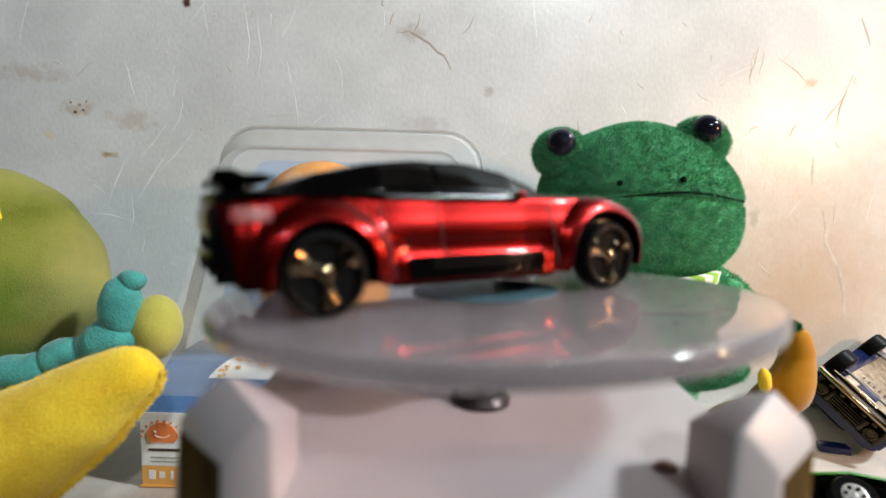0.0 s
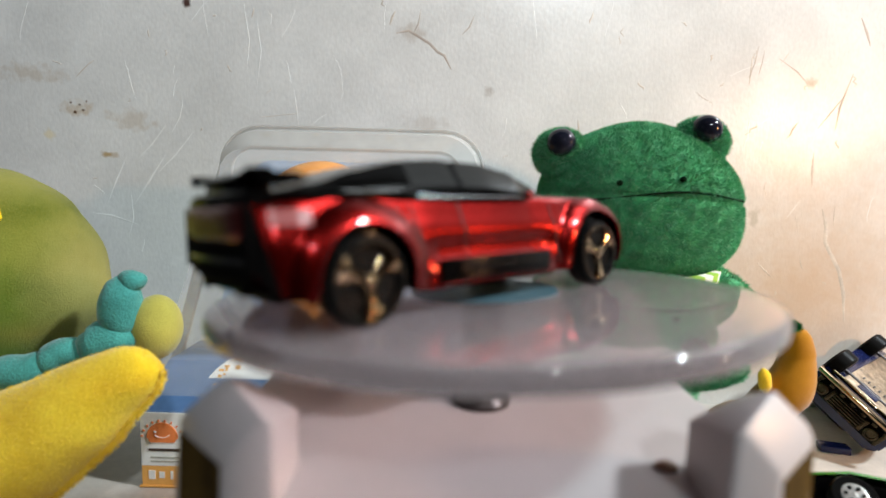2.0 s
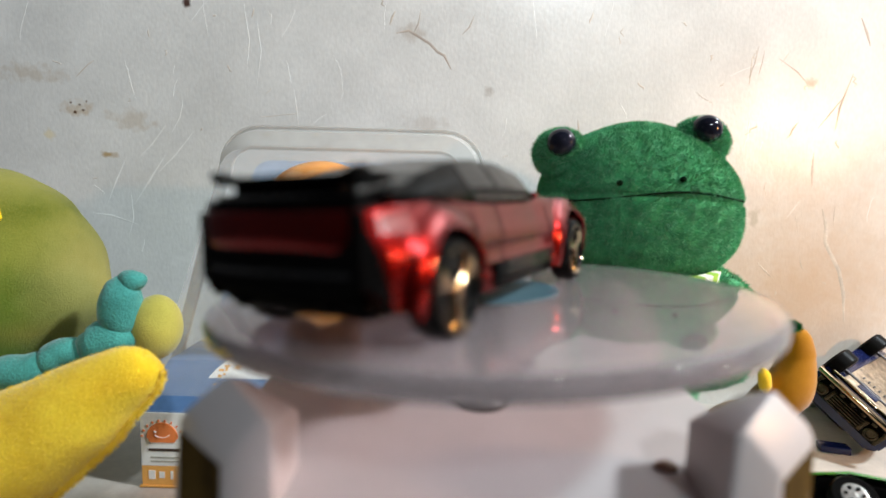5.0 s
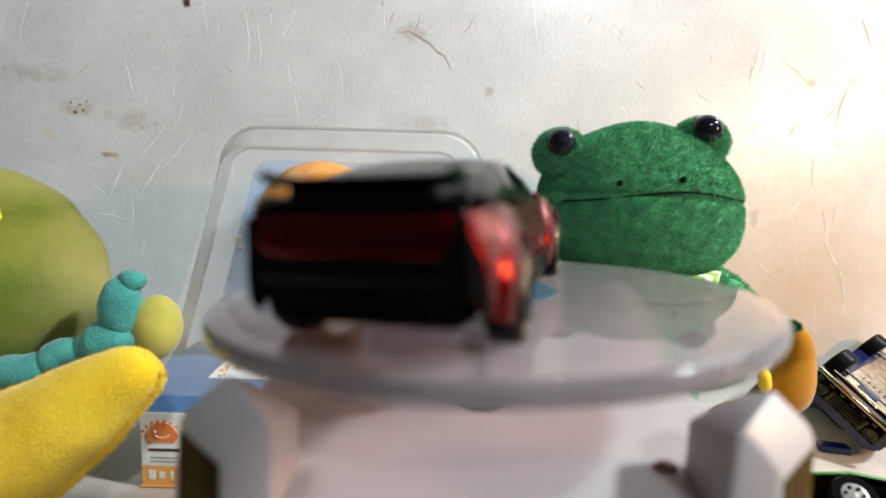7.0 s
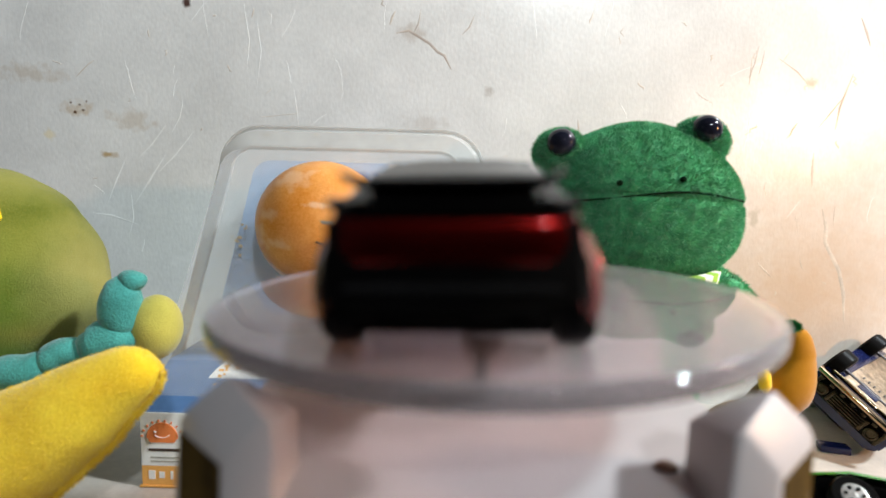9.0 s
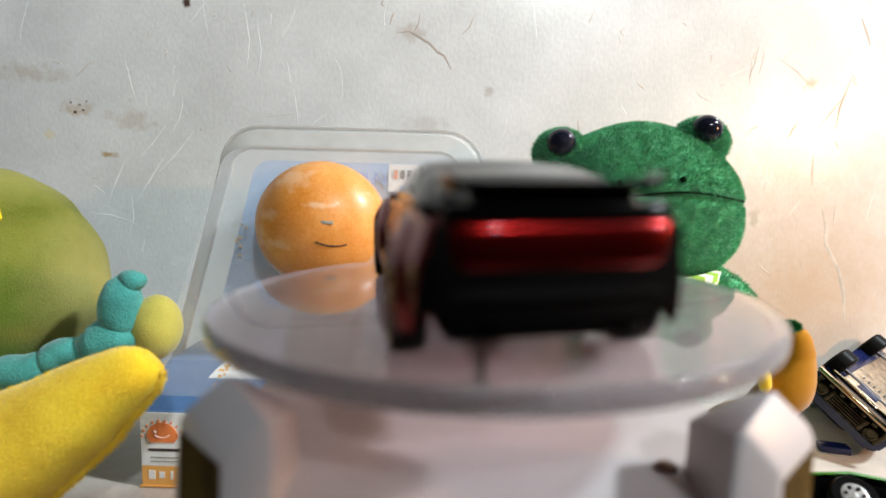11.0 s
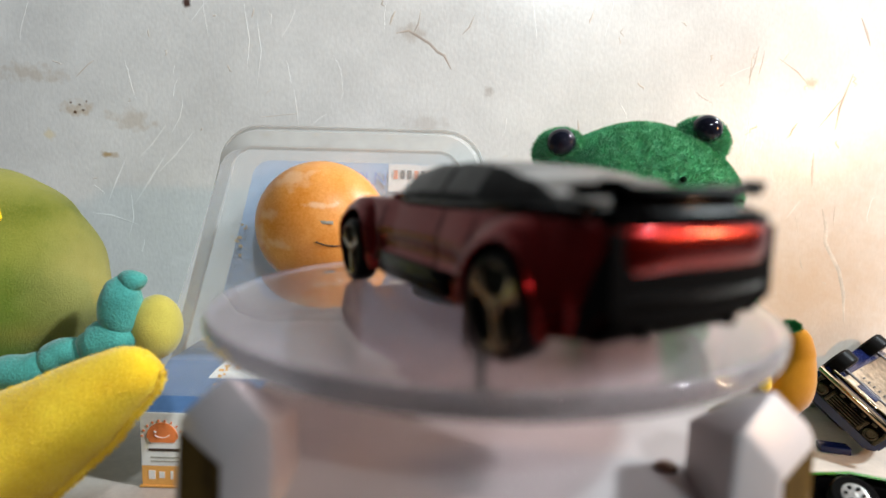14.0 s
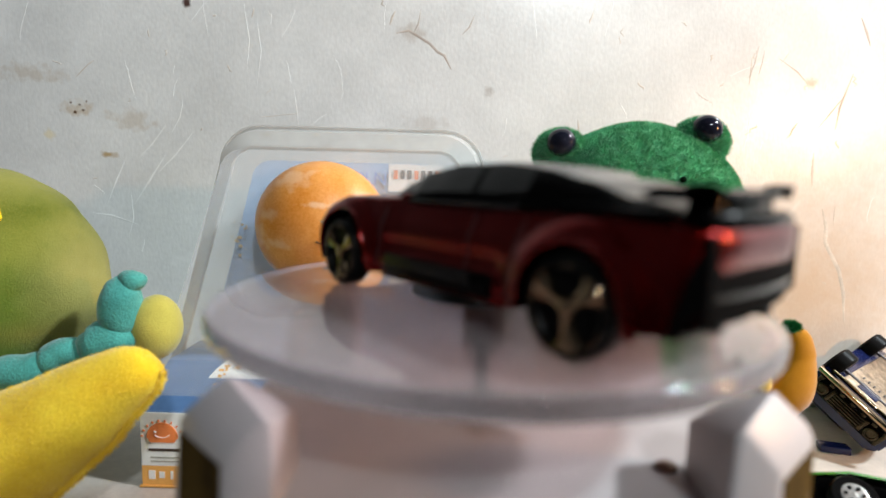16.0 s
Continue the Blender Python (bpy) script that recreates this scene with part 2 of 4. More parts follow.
def box(bm, size, centre, bevel=0.0, seg=2, turn=None):
    r = bmesh.ops.create_cube(bm, size=1)
    vs = r["verts"]
    bmesh.ops.scale(bm, vec=size, verts=vs)
    if bevel:
        es = {e for v in vs for e in v.link_edges}
        out = bmesh.ops.bevel(bm, geom=list(es), offset=bevel, segments=seg, affect="EDGES", profile=0.5)
        vs = list({v for f in out["faces"] for v in f.verts} | {v for v in vs if v.is_valid})
    if turn is not None:
        bmesh.ops.transform(bm, matrix=turn, verts=vs)
    bmesh.ops.translate(bm, vec=centre, verts=vs)
    return bm


def made_box(size, centre=(0, 0, 0), bevel=0.0, seg=2, turn=None):
    return box(bmesh.new(), size, centre, bevel, seg, turn)


def loft(rings, closed=True, cap=True, bm=None):
    """Skins a list of rings of points with equal counts."""
    bm = bm or bmesh.new()
    vs = [[bm.verts.new(p) for p in ring] for ring in rings]
    n = len(vs[0])
    for a, b in zip(vs, vs[1:]):
        for i in range(n if closed else n - 1):
            j = (i + 1) % n
            bm.faces.new((a[i], a[j], b[j], b[i]))
    if cap and closed:
        bm.faces.new(vs[0][::-1])
        bm.faces.new(vs[-1])
    return bm


def lathe(profile, n=48, axis="z", bm=None, centre=(0, 0, 0)):
    """Turns (radius, height) pairs about an axis; ends are capped where the radius is not zero."""
    rings = []
    for r, h in profile:
        ring = []
        for k in range(n):
            a = 2 * math.pi * k / n
            p = {"z": (r * math.cos(a), r * math.sin(a), h), "y": (r * math.cos(a), h, r * math.sin(a)), "x": (h, r * math.cos(a), r * math.sin(a))}[axis]
            ring.append(tuple(p[i] + centre[i] for i in range(3)))
        rings.append(ring)
    return loft(rings, bm=bm)


def blob(size, centre=(0, 0, 0), lump=0.0, freq=0.6, level=4, bm=None, shape=None, seed=0.0):
    """A soft ball with uneven stuffing."""
    bm = bm or bmesh.new()
    vs = bmesh.ops.create_icosphere(bm, subdivisions=level, radius=1)["verts"]
    for v in vs:
        p = v.co.copy()
        if shape:
            p = shape(p)
        q = Vector((p.x * size[0], p.y * size[1], p.z * size[2]))
        q *= 1 + lump * noise.noise(q * freq + Vector((seed, seed * 2, 3.1)))
        v.co = q + Vector(centre)
    return bm


def tube(path, radii, n=20, squash=1.0, lump=0.0, bm=None, up=(0, 0, 1), seed=0.0):
    """A tapered tube along a path, rounded off at its ends."""
    pts = [Vector(p) for p in path]
    rings = []
    for i, p in enumerate(pts):
        d = (pts[min(i + 1, len(pts) - 1)] - pts[max(i - 1, 0)]).normalized()
        s = d.cross(Vector(up)).normalized()
        u = s.cross(d).normalized()
        ring = []
        for k in range(n):
            a = 2 * math.pi * k / n
            q = p + (s * math.cos(a) * squash + u * math.sin(a)) * radii[i]
            if lump:
                q += (q - p) * lump * noise.noise(q * 0.9 + Vector((seed, 0, seed)))
            ring.append(q)
        rings.append(ring)
    return loft(rings, bm=bm)


def spline(points, n):
    """Catmull-Rom through points of any dimension."""
    P = [np.array(p, float) for p in points]
    P = [2 * P[0] - P[1]] + P + [2 * P[-1] - P[-2]]
    out = []
    for i in range(n + 1):
        s = i / n * (len(P) - 3)
        k = min(int(s), len(P) - 4)
        u = s - k
        a, b, c, d = P[k:k + 4]
        out.append(0.5 * (2 * b + (c - a) * u + (2 * a - 5 * b + 4 * c - d) * u * u + (3 * b - a - 3 * c + d) * u ** 3))
    return out


def smooth_at(table, x):
    """Cosine-eased lookup, for rounder outlines than straight steps."""
    for (x0, y0), (x1, y1) in zip(table, table[1:]):
        if x <= x1:
            u = max(0.0, min(1.0, (x - x0) / (x1 - x0)))
            u = 0.5 * u + 0.5 * (u * u * (3 - 2 * u))
            return y0 + (y1 - y0) * u
    return table[-1][1]


def fur(name, source, mat, parent, count, length, width, lean=0.6, seed=1, keep=None, label=""):
    """Short pile: many single fibres standing on the faces of a part, as one mesh."""
    rng = np.random.default_rng(seed)
    me = source.data
    me.calc_loop_triangles()
    co = np.array([v.co[:] for v in me.vertices])
    tri = np.array([t.vertices[:] for t in me.loop_triangles])
    a, b, c = co[tri[:, 0]], co[tri[:, 1]], co[tri[:, 2]]
    nrm = np.cross(b - a, c - a)
    area = np.linalg.norm(nrm, axis=1)
    pick = rng.choice(len(tri), count, p=area / area.sum())
    u, v = rng.random(count), rng.random(count)
    flip = u + v > 1
    u[flip], v[flip] = 1 - u[flip], 1 - v[flip]
    p = a[pick] + (b - a)[pick] * u[:, None] + (c - a)[pick] * v[:, None]
    n = nrm[pick] / area[pick][:, None]
    clump = np.array([noise.noise_vector(Vector(q * 380)) for q in p])
    d = n + clump * lean + rng.normal(0, 0.25, (count, 3))
    d /= np.linalg.norm(d, axis=1)[:, None]
    side = np.cross(d, rng.normal(0, 1, (count, 3)))
    side /= np.linalg.norm(side, axis=1)[:, None]
    size = length * CM * rng.uniform(0.6, 1.25, count)[:, None]
    w = width * CM
    verts = np.concatenate([p - side * w, p + side * w, p + d * size])
    i = np.arange(count)
    faces = np.stack([i, i + count, i + 2 * count], 1)
    out = bpy.data.meshes.new(name)
    out.from_pydata(verts.tolist(), [], faces.tolist())
    out.materials.append(mat)
    ob = new(name, out)
    ob.parent = parent
    ob.matrix_basis = source.matrix_basis
    return tagged(ob, label, kind="stuff")


# ---- the setting ----
WALL_Y = 13.5


def build_setting():
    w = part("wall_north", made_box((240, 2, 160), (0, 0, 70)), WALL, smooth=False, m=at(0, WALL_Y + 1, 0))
    tagged(w, "scratched and stained off-white painted wall, shade painted in at lower right", "wall", kind="structure")
    # old scratches: thin strips of paler or browner paint, almost flush with the wall
    def strip(pts, width, mat, name):
        rings = []
        for k, (x, z) in enumerate(pts):
            (xa, za), (xb, zb) = pts[max(k - 1, 0)], pts[min(k + 1, len(pts) - 1)]
            d = Vector((xb - xa, zb - za)).normalized()
            h = width * (0.25 if k in (0, len(pts) - 1) else 1) / 2
            rings.append([(x - d.y * h, -1.0, z + d.x * h), (x - d.y * h * 0.6, -1.004, z + d.x * h * 0.6), (x + d.y * h * 0.6, -1.004, z - d.x * h * 0.6), (x + d.y * h, -1.0, z - d.x * h)])
        part(name, loft(rings, closed=False), mat, w)
    rng = random.Random(4)
    for k in range(45):
        x, z = rng.uniform(-19, 19), rng.uniform(6, 17)
        ln, a = rng.uniform(0.3, 1.9), rng.gauss(1.45, 0.5)
        bend = rng.uniform(-0.05, 0.05)
        pts = [(x + (s - 3) * ln / 6 * math.cos(a + bend * s) + rng.gauss(0, 0.012), z + (s - 3) * ln / 6 * math.sin(a + bend * s)) for s in range(7)]
        strip(pts, rng.uniform(0.012, 0.04), RIDGE if rng.random() < 0.75 else CRACK, "scratch")
    for pts, r in (([(-2.9, 15.6), (-2.4, 15.7), (-2.1, 15.55), (-1.5, 15.2), (-1.2, 14.9), (-0.9, 14.75), (-0.6, 14.2)], 0.11), ([(13.0, 15.0), (13.8, 14.5), (14.3, 14.0)], 0.06),
                   ([(12.1, 15.5), (12.0, 14.8), (11.8, 14.2)], 0.05), ([(12.35, 15.3), (12.3, 14.8), (12.2, 14.3)], 0.04), ([(16.2, 16.7), (16.5, 16.1), (16.7, 15.6)], 0.12), ([(14.9, 12.2), (15.4, 12.9), (15.9, 13.6)], 0.07),
                   ([(4.8, 12.3), (4.85, 11.8), (4.7, 11.2)], 0.09), ([(-1.9, 16.6), (-2.0, 16.0), (-2.2, 15.6)], 0.06), ([(0.3, 16.4), (0.1, 15.9), (-0.2, 15.6)], 0.06)):
        strip(pts, r, CHIP, "crack")
    for pts, r in (([(-9.2, 16.6), (-9.0, 15.2), (-9.1, 14.0)], 0.04), ([(-12.6, 11.6), (-13.2, 10.8), (-13.8, 10.2)], 0.05), ([(-11.4, 11.4), (-12.2, 10.4), (-13.0, 9.6)], 0.04), ([(-14.2, 14.2), (-14.0, 13.3), (-13.8, 12.6)], 0.04)):
        strip(pts, r, RIDGE, "scratch")
    for pts, r in (([(-14.31, 10.23), (-14.81, 9.22), (-15.25, 8.17)], 0.10), ([(-12.64, 10.37), (-13.36, 9.31), (-14.06, 8.22)], 0.11), ([(-15.98, 7.83), (-15.01, 7.71), (-13.92, 7.35)], 0.08),
                   ([(-14.36, 6.8), (-14.13, 7.66), (-14.18, 8.75)], 0.06), ([(-8.66, 15.86), (-8.52, 14.75), (-8.7, 13.37)], 0.06), ([(-7.16, 13.19), (-7.03, 12.26), (-6.98, 11.45)], 0.05)):
        strip(pts, r, RIDGE, "ridge")
    for pts, r in (([(15.48, 8.85), (15.73, 8.13), (15.77, 7.4), (16.07, 6.91), (16.52, 6.18), (16.82, 5.19), (16.99, 3.93)], 0.17), ([(14.85, 11.18), (14.88, 10.5), (14.94, 9.8)], 0.13), ([(16.02, 8.99), (16.03, 8.5), (16.05, 8.14)], 0.08),
                   ([(16.13, 14.46), (15.73, 13.12), (15.65, 12.19)], 0.11), ([(11.88, 15.07), (11.87, 14.5), (11.85, 13.93)], 0.07), ([(12.93, 6.46), (13.3, 6.1), (13.64, 5.8)], 0.06), ([(-2.96, 16.47), (-3.1, 16.2), (-3.18, 15.9)], 0.10)):
        strip(pts, r, DENT, "crack")
    for k in range(22):
        x, z = rng.uniform(9.5, 19.5), rng.uniform(3.5, 15.5)
        ln, a = rng.uniform(0.15, 0.9), rng.gauss(1.6, 0.45)
        pts = [(x + (s - 2) * ln / 4 * math.cos(a) + rng.gauss(0, 0.05), z + (s - 2) * ln / 4 * math.sin(a)) for s in range(5)]
        strip(pts, rng.uniform(0.025, 0.08), DENT, "dent")
    for k in range(26):
        x, z = rng.uniform(-19, 12), rng.uniform(8, 17)
        ln, a = rng.uniform(0.1, 0.5), rng.gauss(1.6, 0.8)
        pts = [(x + (s - 2) * ln / 4 * math.cos(a) + rng.gauss(0, 0.04), z + (s - 2) * ln / 4 * math.sin(a)) for s in range(5)]
        strip(pts, rng.uniform(0.02, 0.07), CRACK, "chip")
    d = part("desk", made_box((84.9, 21.0, 3), (12.5, WALL_Y - 10.5, -1.5)), DESK, smooth=False)
    tagged(d, "cream painted desk top with worn patches", "desk", kind="structure")
    # unseen room shell; the west wall is set close to darken the car's left
    for name, size, c in (("wall_east", (2, 240, 160), (121, -50, 70)), ("wall_west", (2, 162, 160), (-31, -67.6, 70)), ("wall_south", (240, 2, 160), (0, -150, 70)),
                          ("ceiling", (244, 240, 2), (0, -50, 151)), ("floor", (244, 240, 2), (0, -50, -71))):
        tagged(part(name, made_box(size, c), PLAIN, smooth=False), "unseen plain dark grey " + name.split("_")[0], name.split("_")[0], kind="structure")


build_setting()


# ---- the turntable ----
def cut_block(size, centre, cuts):
    """A block trimmed by planes given as (point, outward normal)."""
    bm = made_box(size, centre)
    for p, n in cuts:
        r = bmesh.ops.bisect_plane(bm, geom=bm.verts[:] + bm.edges[:] + bm.faces[:], plane_co=p, plane_no=n, clear_outer=True)
        es = [g for g in r["geom_cut"] if isinstance(g, bmesh.types.BMEdge)]
        if es:
            bmesh.ops.edgenet_fill(bm, edges=es)
    bmesh.ops.remove_doubles(bm, verts=bm.verts, dist=1e-4)
    bmesh.ops.bevel(bm, geom=bm.edges[:], offset=0.05, segments=2, affect="EDGES", profile=0.5)
    return bm


POST_A, POST_B, POST_C, POST_D, POST_E = (3.28, -2.85, 7.04), (2.56, -3.35, 6.87), (3.12, -3.35, 6.26), (3.96, -2.66, 6.38), (2.59, -2.4, 6.43)


def build_base():
    base = thing("turntable", "white plastic solar turntable with chamfered posts and a clear disc", "turntable", at(0, 0, 0))
    oct_ring = lambda r, z: [(r * math.cos(math.pi / 8 + k * math.pi / 4), r * math.sin(math.pi / 8 + k * math.pi / 4), z) for k in range(8)]
    bm = loft([oct_ring(5.0, 0), oct_ring(5.0, 0.5), oct_ring(4.45, 5.45), oct_ring(4.3, 5.6)])
    part("body", bm, WHITE_ABS, base)
    for sx in (-1, 1):
        for sy in (-1, 1):
            # one post: faces meet in a diamond facet on the outer corner, the solar cell sits beside it
            A, B, C, D = POST_A, POST_B, POST_C, POST_D
            faces = [(A, B, C), (A, B, POST_E), (B, C, (3.02, -3.35, 5.0)), (C, D, (3.16, -3.33, 5.0)), (A, D, (3.22, -2.2, 6.81)), (D, (4.1, -2.66, 5.5), (3.9, -1.5, 6.5)), (B, POST_E, (2.55, -3.3, 5.0)), (A, POST_E, (3.22, -2.2, 6.81))]
            inside = Vector((2.9, -2.6, 6.0))
            cuts = []
            for p, q, r in faces:
                n = (Vector(q) - Vector(p)).cross(Vector(r) - Vector(p)).normalized()
                cuts.append((p, n if n.dot(inside - Vector(p)) < 0 else -n))
            bm = cut_block((3.2, 1.15, 7.0), (3.2, -2.775, 4.2), cuts)
            pn = cuts[3][1]
            bm.transform(Matrix.Diagonal((sx, -sy, 1, 1)))
            part("corner_post", bm, WHITE_ABS, base)
            # the cell: a plate on the outer face, following its slanted upper edge
            c, d = Vector(C), Vector(D)
            down = Vector((0.10, -0.02, -1))
            quad = [c.lerp(d, 0.06) + down * 0.12, c.lerp(d, 0.95) + down * 0.14, c.lerp(d, 0.96) + down * 4.2, c.lerp(d, 0.06) + down * 3.6]
            quad = [q - pn * (q - c).dot(pn) for q in quad]
            pan = loft([[q + pn * h for q in quad] for h in (-0.03, 0.025)])
            pan.transform(Matrix.Diagonal((sx, -sy, 1, 1)))
            part("solar_panel", pan, SOLAR, base, "dark golden solar cell", smooth=False)
    part("hub_cap", lathe([(0.0, 5.6), (0.52, 5.6), (0.52, 5.68), (0.44, 5.78), (0.0, 5.8)], 32), STEEL, base, "dark round hub cap")
    part("shaft", lathe([(0.0, 5.75), (0.12, 5.75), (0.12, 6.6), (0.0, 6.6)], 20), STEEL, base, "thin steel shaft")
    part("collar", lathe([(0.0, 6.6), (0.34, 6.6), (0.36, 6.68), (0.36, 7.28), (0.0, 7.28)], 28), STEEL, base, "grey shaft collar")
    part("dirt_speck", blob((0.17, 0.15, 0.06), (2.40, -2.1, 5.62), 0.3, 6.0, 2), PINK_BUMP, base, "brown speck of dirt")
    return base


turntable = build_base()
DISC_R = 4.43


def turn_at(t):
    return radians(29.34 + 6.357 * t - 0.02025 * (t - 8) ** 2)


def disc_pose(t):
    axis = Matrix.Rotation(-0.036, 4, "X") @ Matrix.Rotation(0.0051, 4, "Y")
    m = axis @ Matrix.Rotation(turn_at(t), 4, "Z") @ Matrix.Rotation(-0.0396, 4, "X") @ Matrix.Rotation(-0.0308, 4, "Y")
    return Matrix.Translation((0, 0, (ZD - 0.02) * CM)) @ m


def build_disc():
    r = DISC_R
    arc = [(0.10 * math.sin(a), 0.10 * math.cos(a)) for a in (math.pi / 2 * k / 9 for k in range(10))]
    prof = [(0, -0.30)] + [(r - 0.10 + u, -0.20 - v) for u, v in arc] + [(r - 0.10 + u, -0.10 + v) for u, v in arc[::-1]] + [(0, 0.0)]
    d = part("disc", lathe(prof, 128), DISC, turntable, "translucent frosted acrylic disc with rounded rim", m=disc_pose(0))
    d.visible_shadow = False
    # added film: dims the light on the base, as the disc casts no shadow
    part("underside_film", lathe([(0, -0.316), (r - 0.14, -0.316), (r - 0.14, -0.312), (0, -0.312)], 96), DIM_FILM, d, "film added under the frosted disc to dim the light below")
    part("centre_label", lathe([(0, 0.004), (1.25, 0.004), (1.25, 0.02), (0, 0.022)], 64), HUB_BLUE, d, "round blue-grey centre label")
    return d


disc = build_disc()


# ---- the toy car ----
SIDE = [(-3.70, 1.12), (-3.60, 1.22), (-3.45, 1.29), (-3.2, 1.34), (-2.4, 1.37), (-1.5, 1.32), (-0.6, 1.27), (0.8, 1.27), (1.6, 1.33), (2.4, 1.38), (3.0, 1.36), (3.25, 1.30), (3.42, 1.15), (3.5, 0.9)]
SHOULDER = [(-3.70, 1.44), (-3.2, 1.52), (-2.4, 1.57), (-1.4, 1.55), (0.2, 1.56), (1.1, 1.57), (1.9, 1.55), (2.45, 1.54), (2.9, 1.40), (3.2, 1.16), (3.4, 0.86), (3.5, 0.62)]
WHEEL_X = 2.437
ARCHES = ((-WHEEL_X + 0.04, 0.58, 0.70), (WHEEL_X, 0.58, 0.79))     # x, z and radius of the openings


def body_bottom(x):
    z = 0.36 + (0.10 + 0.9 * max(0.0, -3.42 - x) if x < -3.2 else 0)
    for wx, wz, r in ARCHES:
        d = abs(x - wx)
        if d < r:
            z = max(z, wz + math.sqrt(r * r - d * d))
    return z


def side_width(x, z):
    """Half width of the body: tumblehome, swollen arches, a hollow along the doors and a skirt below it."""
    w = smooth_at(SIDE, x)
    u = max(0.0, min(1.0, (z - 0.36) / 1.2))
    w *= 0.965 + 0.035 * math.sin(math.pi * min(1, u * 1.25)) - 0.10 * max(0.0, u - 0.55) ** 1.5 / 0.3
    for wx, wz, r in ARCHES:
        d = math.hypot(x - wx, z - wz) - r
        if d < 0.40:
            e = max(0.0, d) / 0.40
            w += 0.115 * (1 - e * e * (3 - 2 * e)) - 0.03 * math.exp(-((d - 0.27) / 0.05) ** 2)
    door = max(0.0, min(1.0, (x + 1.55) / 0.35)) * max(0.0, min(1.0, (1.45 - x) / 0.3))
    w -= 0.075 * door * math.exp(-((z - 0.86) / 0.14) ** 2)
    w += 0.06 * door * max(0.0, min(1.0, (0.72 - z) / 0.12))
    return w


def build_body(parent):
    rings = []
    xs = sorted(set([round(-3.70 + 0.04 * k, 3) for k in range(181)]))
    for x in xs:
        zs = smooth_at(SHOULDER, x)
        zb = min(body_bottom(x), zs - 0.06)
        half = []
        for k in range(17):
            z = zb + (zs - zb) * k / 16
            half.append((x, side_width(x, z), z))
        w = half[-1][1]
        # rounded shoulder, then the deck
        half += [(x, w - 0.03, zs + 0.022), (x, w - 0.09, zs + 0.035), (x, w * 0.75, zs + 0.04), (x, w * 0.4, zs + 0.05), (x, 0, zs + 0.06)]
        rings.append([(px, -py, pz) for px, py, pz in half] + half[::-1][1:])
    bm = loft(rings, closed=False)
    bm.verts.ensure_lookup_table()
    n = len(rings[0])
    bm.faces.new([bm.verts[i] for i in range(n)])
    bm.faces.new([bm.verts[len(bm.verts) - n + i] for i in range(n)][::-1])
    # rolled lips round the wheel openings
    for wx, wz, r in ARCHES:
        for s in (-1, 1):
            path = []
            for k in range(29):
                a = math.pi * (-0.06 + 1.12 * k / 28)
                x, z = wx + r * math.cos(a), max(0.42, wz + r * math.sin(a))
                path.append((x, s * (side_width(x, z) - 0.02), z))
            part("arch_lip", tube(path, [0.01] + [0.035] * 27 + [0.01], 8, up=(0, 1, 0)), RED, parent, "rolled red wheel arch lip")
    return part("body", bm, RED, parent)


ROOF = [(-3.30, 1.62), (-2.9, 1.74), (-2.3, 1.93), (-1.6, 2.09), (-0.9, 2.15), (-0.1, 2.13), (0.5, 2.01), (1.0, 1.82), (1.55, 1.57)]


def cabin_half(x, grow=0.0):
    top = smooth_at(ROOF, x) + grow
    base = 1.17 if -2.8 < x < 0.6 else (1.17 - 0.22 * max(0, (x - 0.6)) if x > 0 else 1.17 - 0.05 * (-2.8 - x))
    h = max(0.02, top - 1.54)
    roof_w = base - 0.27 * h / 0.6
    return [(base + grow, 1.54), (base - 0.05 * h + grow, 1.54 + 0.3 * h), (roof_w + 0.10 * h + grow, 1.54 + 0.72 * h), (roof_w - 0.04 + grow * 0.5, 1.54 + 0.92 * h), (roof_w * 0.6, top - 0.01), (0, top)]


def build_cabin(parent):
    def shell(x0, x1, grow, lo, hi, name, mat, label, both=False):
        """Part of the greenhouse between two stations and between two points of its section."""
        steps = max(4, int((x1 - x0) / 0.08))
        rings = []
        for k in range(steps + 1):
            x = x0 + (x1 - x0) * k / steps
            half = [(x, y, z) for y, z in cabin_half(x, grow)][lo:hi]
            if both:
                rings.append([(a, -b, c) for a, b, c in half] + half[::-1][1:])
            else:
                rings.append(half)
        if both:
            return part(name, loft(rings, closed=False), mat, parent, label)
        out = []
        for s in (1, -1):
            out.append(part(name, loft([[(a, s * b, c) for a, b, c in r] for r in rings], closed=False), mat, parent, label))
        return out
    shell(-3.30, 1.55, 0.0, 0, 6, "roof", BLACK, "glossy black roof", True)
    shell(-1.55, -0.72, 0.012, 1, 4, "side_window", GLASS, "dark tinted side window")
    shell(-0.62, 0.75, 0.012, 1, 4, "front_side_window", GLASS, "dark tinted side window")
    shell(0.30, 1.35, 0.012, 3, 6, "windscreen", GLASS, "dark tinted windscreen", True)
    shell(-2.9, -1.9, 0.012, 3, 6, "rear_window", GLASS, "dark tinted rear window", True)


